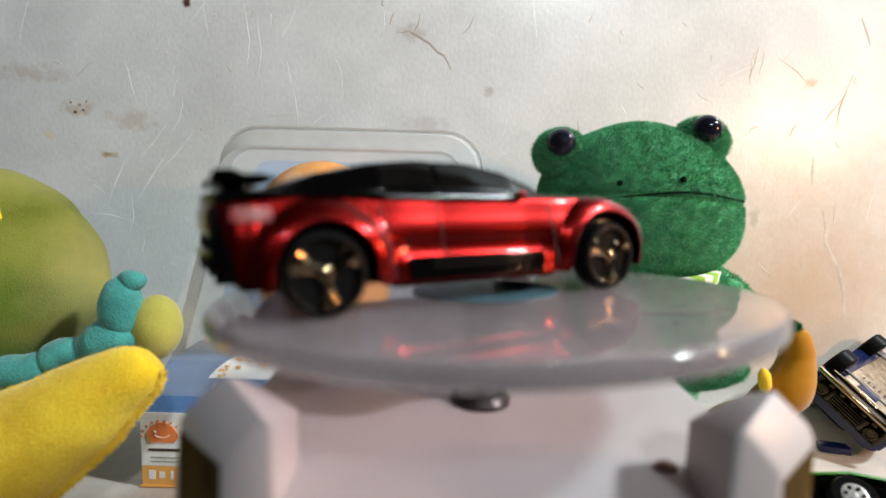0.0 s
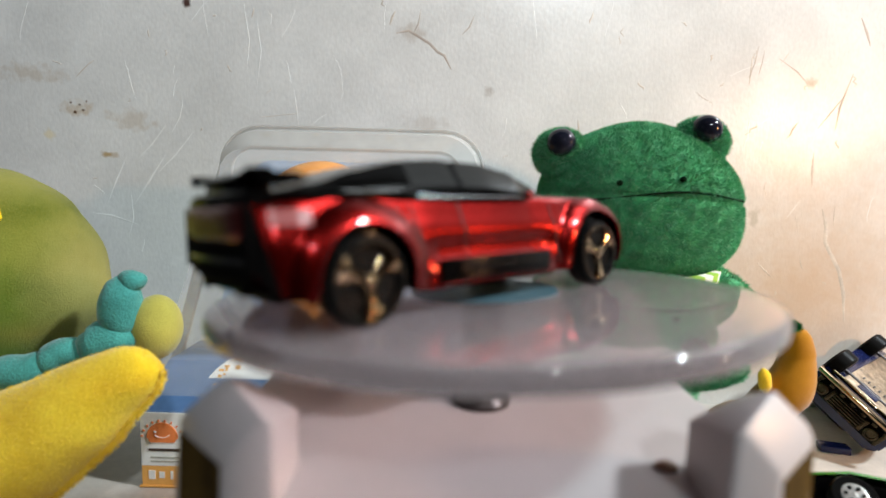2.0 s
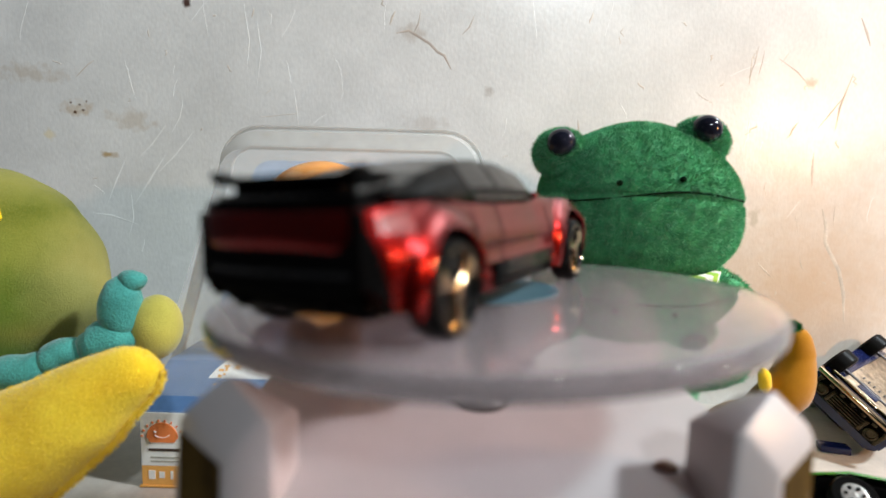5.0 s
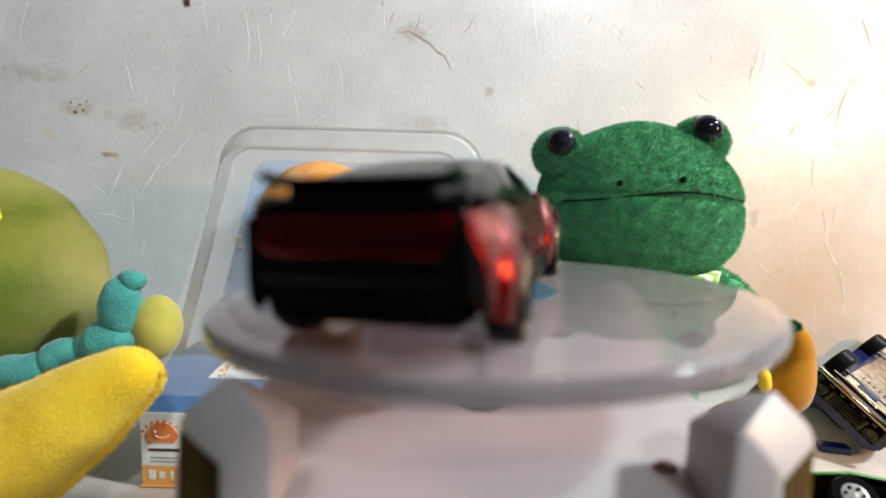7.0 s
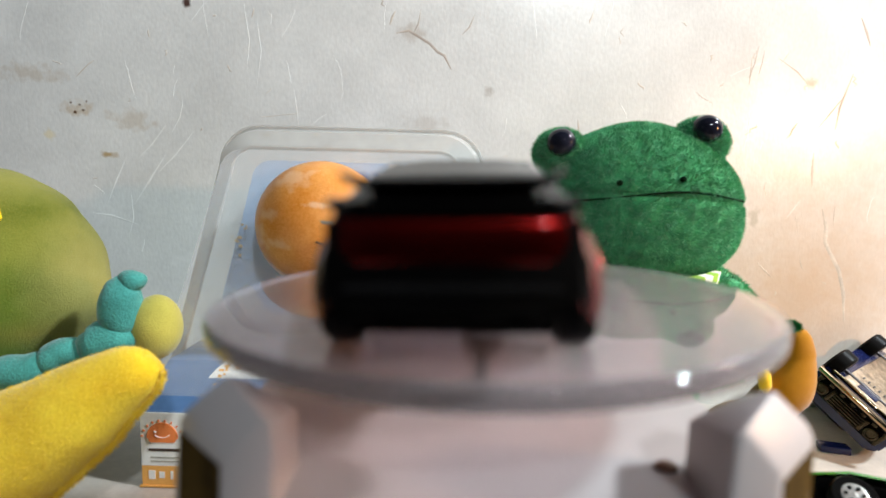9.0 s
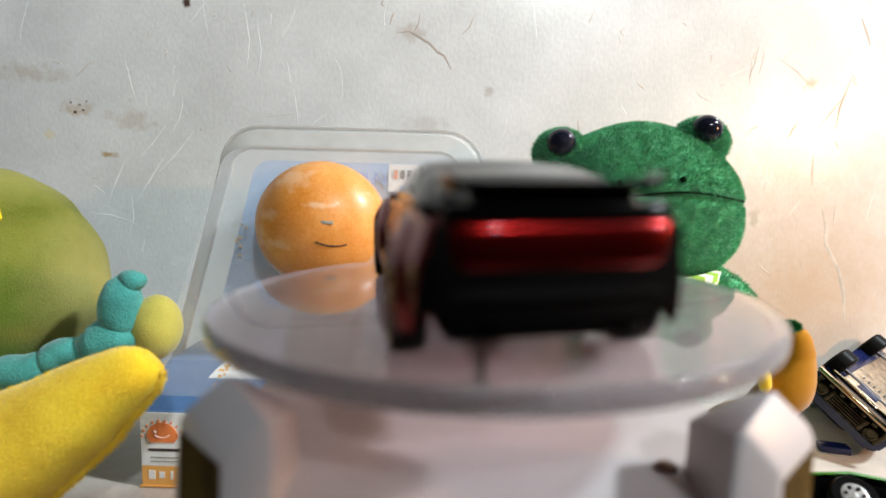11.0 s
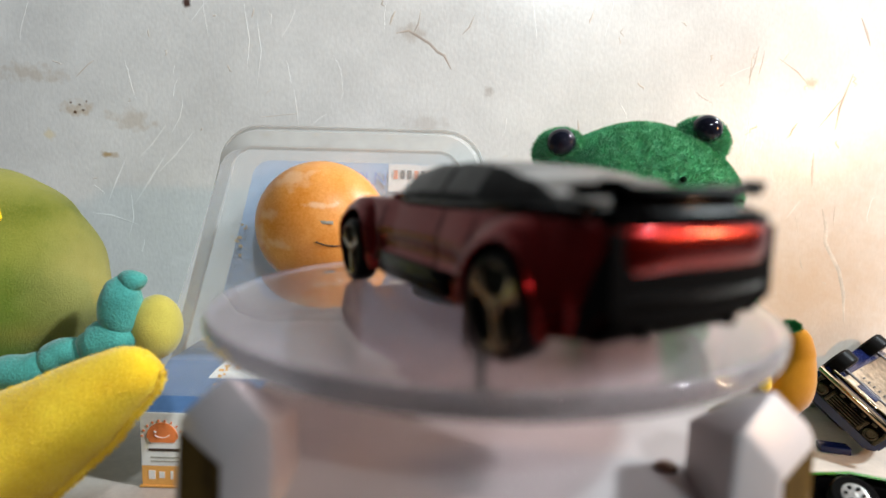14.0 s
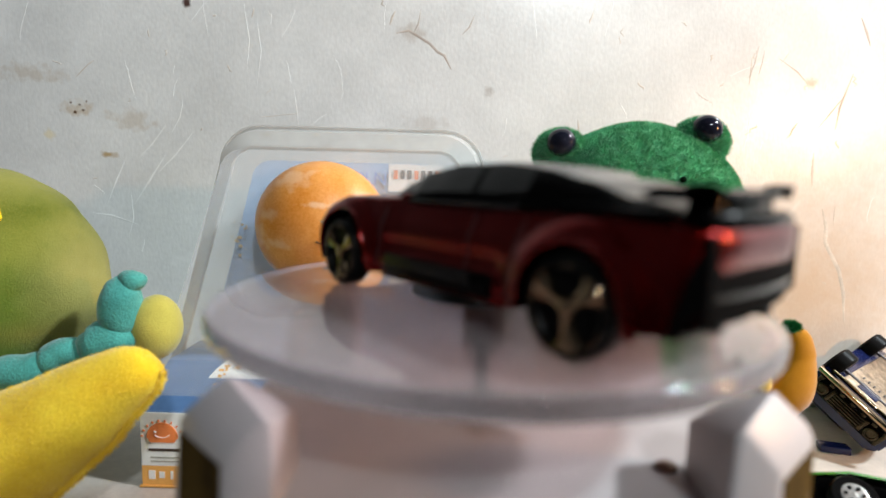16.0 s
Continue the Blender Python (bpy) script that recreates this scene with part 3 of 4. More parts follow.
def build_wheel(parent, x, s, r):
    w = part("wheel", lathe([(0.0, -0.16), (0.43, -0.17), (0.48, -0.20), (0.53, -0.19), (r, -0.12), (r, 0.12), (0.53, 0.19), (0.48, 0.20), (0.43, 0.16), (0.41, 0.10), (0.0, 0.08)], 40, "y"), RUBBER, parent,
             "black plastic tyre", m=at(x, s * 1.27, r + 0.0, 0, 0, 0 if s > 0 else 180))
    rim = lathe([(0.455, 0.10), (0.485, 0.185), (0.47, 0.205), (0.44, 0.15), (0.44, 0.10)], 40, "y")
    part("rim", rim, CHROME, w, "chrome rim ring")
    part("dish", lathe([(0.0, 0.095), (0.44, 0.10), (0.45, 0.12), (0.0, 0.115)], 32, "y"), RUBBER, w, "black wheel dish")
    for k in range(3):
        a = 2 * math.pi * k / 3 + 0.5
        bm = bmesh.new()
        outline = [(0.0, -0.08), (0.12, -0.075), (0.26, -0.12), (0.36, -0.20), (0.445, -0.22), (0.46, 0.0), (0.445, 0.22), (0.36, 0.12), (0.26, 0.06), (0.12, 0.075), (0.0, 0.08)]
        rings = []
        for h, shrink in ((0.10, 1.0), (0.15, 0.95), (0.19, 0.45)):
            rings.append([(px * math.cos(a) - pz * shrink * math.sin(a), h, px * math.sin(a) + pz * shrink * math.cos(a)) for px, pz in outline])
        loft(rings, bm=bm)
        part("spoke", bm, CHROME, w, "chrome spoke")
    part("hub", lathe([(0.0, 0.08), (0.10, 0.08), (0.10, 0.18), (0.07, 0.20), (0.0, 0.20)], 20, "y"), CHROME, w, "round chrome hub")
    return w


CAR_IN_DISC = Vector((-0.6054 * CM, 0.3518 * CM, 0.0))


def car_pose(t):
    return disc_pose(t) @ Matrix.Translation(CAR_IN_DISC)


def build_car():
    car = thing("toy_car", "metallic red die-cast toy sports car with black roof and spoiler", "toy car", car_pose(0))
    build_body(car)
    build_cabin(car)
    # dark chassis between the wheels and inside the arches
    bm = made_box((6.4, 2.0, 0.55), (0, 0, 0.62), 0.08)
    box(bm, (2.9, 2.5, 0.25), (0, 0, 0.42), 0.06)
    box(bm, (0.6, 1.95, 0.30), (-3.12, 0, 0.50), 0.06)
    part("chassis", bm, BLACK, car, "black plastic chassis")
    for wx in (-WHEEL_X + 0.03, WHEEL_X):
        part("wheel_well", made_box((1.5, 2.5, 0.66), (wx, 0, 0.98), 0.1), BLACK, car, "black wheel well")
    for x in (-WHEEL_X, WHEEL_X):
        for s in (-1, 1):
            build_wheel(car, x, s, 0.5675 if x < 0 else 0.5836)
    # wing: a blade over the tail, a ledge under it and two upswept tips
    def blade(name, half, x_back, depth, z, thick, rise, label):
        rings = []
        for k in range(25):
            y = -half + 2 * half * k / 24
            e = abs(y) / half
            x0, z0 = x_back + 0.16 * e ** 4, z + rise * e ** 6
            rings.append([(x0, y, z0), (x0 + depth * 0.8, y, z0 - 0.01), (x0 + depth, y, z0 + thick * 0.4), (x0 + depth * 0.7, y, z0 + thick), (x0 - 0.02, y, z0 + thick), (x0 - 0.06, y, z0 + thick * 0.5)])
        part(name, loft(rings), BLACK, car, label)
    blade("spoiler", 0.94, -3.66, 0.62, 1.73, 0.10, 0.03, "black rear wing")
    blade("tail_ledge", 1.02, -3.72, 0.55, 1.56, 0.07, 0.0, "black ledge under the wing")
    part("wing_foot", made_box((0.30, 1.5, 0.16), (-3.42, 0, 1.67), 0.05), BLACK, car, "black wing foot")
    for s in (-1, 1):
        rings = []
        for k in range(9):
            u = k / 8
            y0, z0, t = s * (0.84 + 0.16 * u), 1.75 + 0.10 * u ** 1.5, 0.11 - 0.05 * u
            rings.append([(-3.70 + 0.03 * u, y0, z0), (-3.24 - 0.18 * u, y0, z0), (-3.20 - 0.18 * u, y0, z0 + t * 0.6), (-3.45, y0, z0 + t), (-3.70 + 0.03 * u, y0, z0 + t * 0.8)])
        part("wing_tip", loft(rings), BLACK, car, "upswept black wing tip")
        part("deck_strip", made_box((1.9, 0.12, 0.10), (-2.45, s * 1.16, 1.60), 0.03), BLACK, car, "black deck edge strip")
        # doors, sills, silver lines, fender patch
        part("sill", made_box((2.34, 0.10, 0.34), (-0.06, s * 1.345, 0.565), 0.03), BLACK, car, "black side sill")
        part("window_trim", tube([(x, s * (1.185 - (0.22 * (x - 0.6) if x > 0.6 else 0)), 1.575) for x in (-1.5, -0.6, 0.2, 0.6, 1.0, 1.35)], [0.022] * 6, 8), SILVER, car, "bright window sill line")
        for z in (0.53, 0.62):
            part("sill_line", made_box((1.75, 0.02, 0.025), (0.0, s * 1.392, z + 0.06)), SILVER, car, "thin silver line")
        for x0, x1, z0, z1 in ((-0.74, -0.60, 1.50, 0.62), (-1.62, -1.42, 1.45, 0.45), (1.30, 1.42, 1.45, 0.5)):
            pts = []
            for k in range(13):
                u = k / 12
                x, z = x0 + (x1 - x0) * u, z0 + (z1 - z0) * u
                pts.append((x, s * side_width(x, z), z))
            part("door_gap", tube(pts, [0.016] * 13, 6, up=(0, 1, 0)), SEAM_DARK, car, "dark door gap")
        rings = []
        for k in range(9):
            x = -3.52 + 0.48 * k / 8
            rings.append([(x, s * (side_width(x, z) + 0.006), z) for z in (1.25, 1.31, 1.37, 1.43)])
        # slightly paler red patch, on one rear fender only
        if s < 0:
            part("fender_patch", loft(rings, closed=False), FENDER_PALE, car, "mottled pale red patch")
        rings = []
        for k in range(13):
            u = k / 12
            z = 0.46 + 0.98 * u
            x1 = -3.42 - 0.25 * u ** 0.8
            rings.append([(x, s * (side_width(x, z) + 0.014), z) for x in (lambda a: [a + (x1 - a) * q / 4 for q in range(5)])(min(x1 - 0.02, -3.725 + 0.28 * max(0.0, (0.78 - z) / 0.32)))])
        part("tail_corner", loft(rings, closed=False), MATT, car, "black tail corner")
        part("mirror", blob((0.12, 0.07, 0.06), (0.78, s * 1.19, 1.62), 0.1, 2, 2), RED, car)
    # tail
    part("tail_backing", made_box((0.08, 2.27, 0.76), (-3.695, 0, 1.08), 0.03), MATT, car, "black tail backing")
    def curved(name, z0, z1, half, x0, bulge, mat, label):
        """A band across the tail, rounded in plan and section."""
        rings = []
        for k in range(21):
            y = -half + 2 * half * k / 20
            back = x0 - bulge * (1 - (y / half) ** 2)
            zm = (z0 + z1) / 2
            rings.append([(back + 0.25, y, z0), (back + 0.03, y, z0), (back - 0.005, y, zm - 0.75 * (z1 - zm)), (back - 0.005, y, zm + 0.75 * (z1 - zm)), (back + 0.03, y, z1), (back + 0.25, y, z1)])
        part(name, loft(rings), mat, car, label)
    rings = []
    for k in range(21):
        y = -1.07 + 2.14 * k / 20
        back = -3.68 - 0.085 * (1 - (y / 1.07) ** 6)
        rings.append([(back + 0.25, y, 1.06)] + [(back + 0.035 - 0.05 * math.sin(math.pi * u / 8) - 0.004 * u, y, 1.265 - 0.205 * math.cos(math.pi * u / 8)) for u in range(9)] + [(back + 0.25, y, 1.47)])
    part("tail_band", loft(rings), RED, car, "glossy red tail band")
    curved("tail_panel", 0.90, 1.07, 1.06, -3.66, 0.085, MATT, "black tail panel")
    curved("tail_trim", 1.46, 1.58, 1.06, -3.68, 0.09, BLACK, "black tail trim")
    curved("rear_bumper", 0.62, 0.82, 1.02, -3.68, 0.12, MATT, "black rear bumper")
    rings = []
    for k in range(21):
        y = -0.96 + 1.92 * k / 20
        back = -3.68 - 0.10 * (1 - (y / 0.96) ** 2)
        rings.append([(back + 0.6, y, 0.64), (back + 0.03, y, 0.64), (back + 0.07, y, 0.56), (back + 0.17, y, 0.48), (back + 0.3, y, 0.43), (back + 0.6, y, 0.43)])
    part("diffuser", loft(rings), MATT, car, "black rear diffuser")
    curved("bumper_lip", 0.82, 0.90, 1.03, -3.72, 0.12, SILVER, "grey bumper lip")
    for y in (-0.62, 0.62):
        part("exhaust", lathe([(0.0, -3.76), (0.08, -3.77), (0.10, -3.76), (0.10, -3.5), (0.0, -3.5)], 16, "x", centre=(0.10, y, 0.53)), BLACK, car, "dark exhaust pipe")
    part("front_bumper", made_box((0.5, 2.0, 0.3), (3.25, 0, 0.5), 0.12, 3), BLACK, car, "black front bumper")
    return car


toy_car = build_car()


# ---- the frog ----
def build_frog():
    f = thing("plush_frog", "green plush frog with black bead eyes and checked scarf", "plush toy", at(6.0, 9.0, 0))
    head_c = (-0.35, -0.5, 9.1)

    def head_shape(p):
        # boxy lower jaw, domed crown, a fold at the mouth
        q = p.copy()
        if p.z < 0:
            k = (1 - min(0.999, -p.z) ** 3.2) ** (1 / 3.2) / max(0.05, math.sqrt(max(0.0, 1 - p.z * p.z)))
            k = min(k, 1.9)
            q.x *= k
            q.y *= k
            q.x *= 1 + 0.03 * math.exp(-((p.z + 0.35) / 0.3) ** 2)
        else:
            q.x *= 1 - 0.10 * p.z ** 2
        if p.y < 0:
            mouth = 0.03 + 0.04 * (1 - p.x * p.x)
            q *= 1 - 0.03 * math.exp(-((p.z - mouth) / 0.035) ** 2)
        return q

    turn = at(*head_c, 0, 3, 0)
    head = part("head", blob((3.22, 2.5, 2.42), (0, 0, 0), 0.04, 0.5, 6, shape=head_shape, seed=2), FROG, f, m=turn)
    fur("fur", head, FROG, f, 190000, 0.13, 0.0065, 0.95, 1, label="short green pile")
    for x, z, r in ((-2.72, 1.40, 0.78), (1.66, 1.86, 0.78)):
        e = part("eye_bump", blob((r * 1.05, r * 0.9, r * 0.92), (0, 0, 0), 0.06, 1, 4), FROG, f, m=at(head_c[0] + x, head_c[1] - 0.55, head_c[2] + z))
        fur("fur", e, FROG, f, 15000, 0.17, 0.0075, 0.95, 3, label="short green pile")
        part("eye", blob((0.46, 0.46, 0.46), (head_c[0] + x + (-0.10 if x < 0 else -0.03), head_c[1] - 1.0, head_c[2] + z + (0.27 if x < 0 else 0.34)), 0, 1, 4), EYE_BLACK, f, "shiny black bead eye")
    mouth = []
    for k in range(29):
        x = -2.75 + 5.6 * k / 28
        z = 0.02 + 0.26 * math.exp(-((x - 0.6) / 1.8) ** 2) - 0.012 * x * x * (0.1 if x > 0 else 1.6) + 0.045 * x
        y = -2.50 * math.sqrt(max(0.02, 1 - (x / 3.24) ** 2 - (z / 2.6) ** 2)) - 0.03
        mouth.append((x, y, z))
    part("mouth", tube(mouth, [0.034] * len(mouth), 8), FROG_DARK, f, "dark stitched mouth line", m=turn)
    for x, z in ((-1.38, 0.42), (0.34, 0.66)):
        y = -2.58 * math.sqrt(1 - (x / 3.2) ** 2 - (z / 2.5) ** 2)
        part("nostril", blob((0.09, 0.12, 0.09), (x, y, z), 0.1, 3, 2), FROG_DARK, f, m=turn)
    body = part("torso", blob((2.1, 1.9, 3.4), (0.2, 0, 3.5), 0.06, 0.5, 5, seed=5), FROG, f)
    fur("fur", body, FROG, f, 12000, 0.16, 0.012, 0.7, 5, label="short green pile")
    # scarf: two rings of alternating checks
    for row in range(2):
        for k in range(36):
            a0, a1 = 2 * math.pi * k / 36, 2 * math.pi * (k + 0.98) / 36
            rings = []
            for a in (a0, (a0 + a1) / 2, a1):
                ring = []
                for r, z in ((2.25, 6.85 - 0.26 * row), (2.5, 6.82 - 0.26 * row), (2.52, 7.08 - 0.26 * row), (2.25, 7.1 - 0.26 * row)):
                    ring.append((-0.15 + r * math.cos(a), -0.5 + r * math.sin(a) * 0.95, z - 0.28 + 0.16 * math.cos(a)))
                rings.append(ring)
            part("scarf_check", loft(rings), SCARF_G if (k + row) % 2 else SCARF_W, f)
    for s, tip in ((1, (2.7, -2.2, 4.9)), (-1, (-2.2, -1.8, 4.6))):
        arm = part("arm", tube(spline([(s * 1.3, -0.5, 6.4), (s * 1.9, -1.2, 6.42), (s * 2.35, -1.8, 6.0), tip], 14), [0.3, 0.55, 0.62, 0.64, 0.64, 0.63, 0.62, 0.61, 0.6, 0.6, 0.6, 0.58, 0.52, 0.4, 0.12], 18, lump=0.15), FROG, f)
        fur("fur", arm, FROG, f, 7000, 0.15, 0.011, 0.7, 7 + s, label="short green pile")
    foot = part("foot", tube(spline([(0.3, -2.6, 3.6), (1.1, -3.0, 3.95), (1.7, -3.2, 4.22), (2.15, -3.3, 4.42)], 12), [0.1, 0.22, 0.29, 0.32, 0.34, 0.34, 0.33, 0.32, 0.31, 0.3, 0.26, 0.18, 0.06], 16, lump=0.15), FROG, f, "green plush foot")
    fur("fur", foot, FROG, f, 9000, 0.14, 0.009, 0.9, 31, label="short green pile")
    for s in (1, -1):
        leg = part("leg", tube(spline([(s * 1.0, -0.6, 0.9), (s * 1.7, -1.8, 0.85), (s * 2.1, -3.0, 0.9), (s * 2.2, -3.6, 1.2)], 12), [0.5, 0.8, 0.85, 0.85, 0.82, 0.8, 0.78, 0.76, 0.76, 0.78, 0.8, 0.6, 0.15], 18, lump=0.12), FROG, f)
        fur("fur", leg, FROG, f, 6000, 0.15, 0.011, 0.7, 11 + s, label="short green pile")
    return f


build_frog()


def build_fruit():
    g = thing("plush_fruit", "amber plush fruit with a green felt leaf tip", "plush toy", at(9.3, 6.2, 0))
    path = spline([(0.02, -0.6, 5.66), (0.10, -0.6, 5.3), (0.16, -0.65, 4.7), (0.05, -0.7, 4.1), (-0.35, -0.7, 3.55), (-0.9, -0.6, 3.15), (-1.5, -0.4, 2.9)], 24)
    b = part("flesh", tube(path, [0.06, 0.22, 0.30, 0.35, 0.39, 0.42, 0.45, 0.48, 0.51, 0.54, 0.57, 0.60, 0.62, 0.63, 0.63, 0.62, 0.60, 0.58, 0.55, 0.5, 0.44, 0.38, 0.3, 0.2, 0.05], 22, lump=0.16), MANGO, g)
    lower = part("stem_end", blob((1.5, 1.2, 1.55), (-0.6, 0.2, 1.5), 0.06, 0.6, 4), MANGO, g)
    part("petal", tube(spline([(-1.0, -1.0, 4.55), (-0.97, -1.05, 4.35), (-0.93, -1.05, 4.1), (-0.87, -1.0, 3.85)], 8), [0.04, 0.12, 0.155, 0.165, 0.165, 0.165, 0.155, 0.12, 0.04], 14, lump=0.15), YELLOW, g, "yellow plush roll")
    tip = part("leaf_tip", blob((0.20, 0.20, 0.13), (-0.06, -0.6, 5.64), 0.3, 2.5, 3), LEAF_GREEN, g, "green felt tip")
    fur("fur", tip, LEAF_GREEN, g, 1500, 0.12, 0.012, 0.6, 23, label="green fluff")


build_fruit()


# ---- the plush toys on the other side ----
def build_round_plush():
    g = thing("round_plush", "big round lime green plush toy with teal trim", "plush toy", at(-15.05, 7.2, -0.25))
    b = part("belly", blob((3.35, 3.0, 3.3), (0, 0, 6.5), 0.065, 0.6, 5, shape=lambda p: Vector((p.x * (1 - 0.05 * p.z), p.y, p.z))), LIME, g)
    low = part("bottom", blob((2.9, 2.6, 2.2), (-0.3, 0.2, 2.1), 0.06, 0.5, 4), LIME, g)
    part("star_mark", made_box((0.62, 0.06, 0.24), (1.92, -1.66, 8.60), 0.02, turn=Matrix.Rotation(radians(-32), 4, "Z") @ Matrix.Rotation(radians(60), 4, "Y")), BRIGHT_YELLOW, g, "yellow stitched mark")
    part("trim_knob", blob((0.40, 0.36, 0.31), (5.33, -1.2, 6.62), 0.22, 2.2, 4, seed=4), TEAL, g, "teal plush knob")
    # braided teal trim in separate rolls
    for p, q, r in (((5.0, -1.3, 6.42), (5.12, -1.3, 5.30), 0.42), ((5.2, -1.4, 5.02), (4.2, -1.5, 4.78), 0.40), ((4.02, -1.6, 4.66), (3.1, -1.7, 4.36), 0.37),
                    ((2.9, -1.8, 4.25), (1.6, -1.9, 3.82), 0.36), ((1.4, -2.0, 3.75), (0.1, -2.1, 3.45), 0.38)):
        P, Q = Vector(p), Vector(q)
        us = [-0.32 + 1.64 * k / 17 for k in range(18)]
        path = [P.lerp(Q, u) + Vector((0, 0, 0.06 * math.sin(7 * u + p[0]))) for u in us]
        roll = part("trim_roll", tube(path, [r * 1.32 * max(0.0004, (1 - abs(2 * k / 17 - 1) ** 2.6)) ** 0.55 for k in range(18)], 20, lump=0.30, seed=p[0]), TEAL, g, "teal plush roll")
    foot = part("foot", blob((0.72, 0.8, 0.98), (5.72, -0.8, 5.15), 0.07, 0.8, 4), PALE, g, "pale yellow plush foot")


build_round_plush()


def build_banana():
    g = thing("plush_banana", "bright yellow plush banana with a fuzzy seam", "plush toy", at(-10.5, 3.6, 0))
    path = spline([(2.70, 0, 4.84), (2.52, 0, 4.70), (1.55, 0, 4.10), (0.2, -0.1, 3.12), (-1.8, -0.2, 2.02), (-4.2, -0.2, 1.8), (-6.5, 0, 2.3), (-8, 0.2, 2.8)], 36)
    rad = [0.05, 0.22] + [smooth_at([(0, 0.30), (6, 0.80), (12, 1.25), (18, 1.65), (24, 1.8), (30, 1.5), (34, 0.4)], k) for k in range(35)]
    b = part("peel", tube(path, rad, 30, squash=0.75, lump=0.05), YELLOW, g)
    edge = []
    for k in range(2, 26):
        d = (Vector(path[k + 1]) - Vector(path[k - 1])).normalized()
        edge.append(Vector(path[k]) + Vector((-d.z, -0.15, d.x)) * rad[k] * 0.99)
    seam = part("seam", tube(edge, [0.09] * len(edge), 8, lump=0.5), YELLOW, g, "fuzzy yellow seam")
    fur("fur", seam, YELLOW, g, 6000, 0.10, 0.008, 0.7, 43, label="fuzzy yellow pile")
    fur("fur", b, YELLOW, g, 40000, 0.05, 0.006, 0.5, 41, label="short yellow pile")


build_banana()


# ---- the package ----
def rounded_outline(w0, w1, h, r, n=7):
    """Trapezium outline, narrower at the top, with rounded upper corners: (x, z) pairs."""
    pts = [(-w0 / 2, 0.0)]
    for cx, a0 in ((-w1 / 2 + r, math.pi), (w1 / 2 - r, math.pi / 2)):
        for k in range(n):
            a = a0 - math.pi / 2 * k / (n - 1)
            pts.append((cx + r * math.cos(a), h - r + r * math.sin(a)))
    pts.append((w0 / 2, 0.0))
    return pts


def build_package():
    p = thing("toy_package", "pale blue card box with clear plastic blister dome", "package", at(-4.1, 6.0, 0))
    W = 11.25
    part("box", made_box((W, 3.6, 2.42), (0, 1.8, 1.21), 0.05), CARD_DEEP, p, "blue cardboard box")
    # front print on the box
    part("front_label", made_box((W - 0.1, 0.03, 1.68), (0, -0.012, 1.55), 0), LABEL, p, "white label", smooth=False)
    part("orange_band", made_box((W - 0.1, 0.03, 0.68), (0, -0.014, 0.36), 0), AMBER_INK, p, "orange band", smooth=False)
    part("lower_lip", made_box((W + 0.05, 0.1, 0.06), (0, -0.02, 0.05), 0.01), AMBER_INK, p)
    for base in (-4.92, -1.6, 2.2):
        half = [(0.47 * math.cos(a), 0.47 * math.sin(a)) for a in [math.pi * k / 16 for k in range(17)]]
        half += [(-0.36, -0.16), (0.36, -0.16)]
        for h0, h1 in ((-0.028, -0.048),):
            part("round_mark", loft([[(base + x, h, 1.62 + z) for x, z in half] for h in (h0, h1)]), ORANGE_INK, p, "orange rounded mark", smooth=False)
        part("eye_dot", made_box((0.06, 0.02, 0.06), (base - 0.2, -0.055, 1.80)), LABEL, p, smooth=False)
        arc = [(base + 0.22 * math.cos(a), -0.052, 1.74 + 0.12 * math.sin(a)) for a in [math.pi * (1.1 + 0.8 * k / 8) for k in range(9)]]
        part("curved_line", tube(arc, [0.012] * 9, 5), LABEL, p)
        for k in range(10):
            a = math.pi * (0.05 + 0.9 * k / 9)
            part("print_bar", made_box((0.05, 0.014, 0.075), (base + 0.62 * math.cos(a), -0.034, 1.56 + 0.58 * math.sin(a)), turn=Matrix.Rotation(math.pi / 2 - a, 4, "Y")), ORANGE_INK, p, smooth=False)
        part("text_bar", made_box((0.95, 0.014, 0.085), (base + 0.05, -0.034, 1.22)), GREY_INK, p, "dark bar of print", smooth=False)
        for z in (0.98, 0.86):
            part("small_bar", made_box((0.85, 0.014, 0.04), (base + 0.05, -0.034, z)), PALE_INK, p, smooth=False)
        for k, (w, h) in enumerate(((0.2, 0.28), (0.16, 0.2), (0.08, 0.26), (0.2, 0.16))):
            part("white_bar", made_box((w, 0.014, h), (base - 0.35 + 0.3 * k, -0.036, 0.42)), LABEL, p, smooth=False)
    # sloping blue shelf above the box, and the upright backing card
    bm = loft([[(-W / 2, 0.03, 2.38), (W / 2, 0.03, 2.38), (W / 2, 3.57, 2.38), (-W / 2, 3.57, 2.38)], [(-5.3, 1.2, 3.6), (5.3, 1.2, 3.6), (5.3, 3.4, 3.6), (-5.3, 3.4, 3.6)]])
    part("shelf", bm, CARD_DEEP, p, "blue sloping card")
    back = rounded_outline(9.6, 6.9, 6.6, 0.7)
    part("backing_card", loft([[(x, 3.0 + 0.10 * z, 3.5 + z) for x, z in back], [(x, 3.08 + 0.10 * z, 3.5 + z) for x, z in back]]), CARD, p, "pale blue backing card", smooth=False)
    # clear dome: rings from the flange forward to the front pane
    rings = []
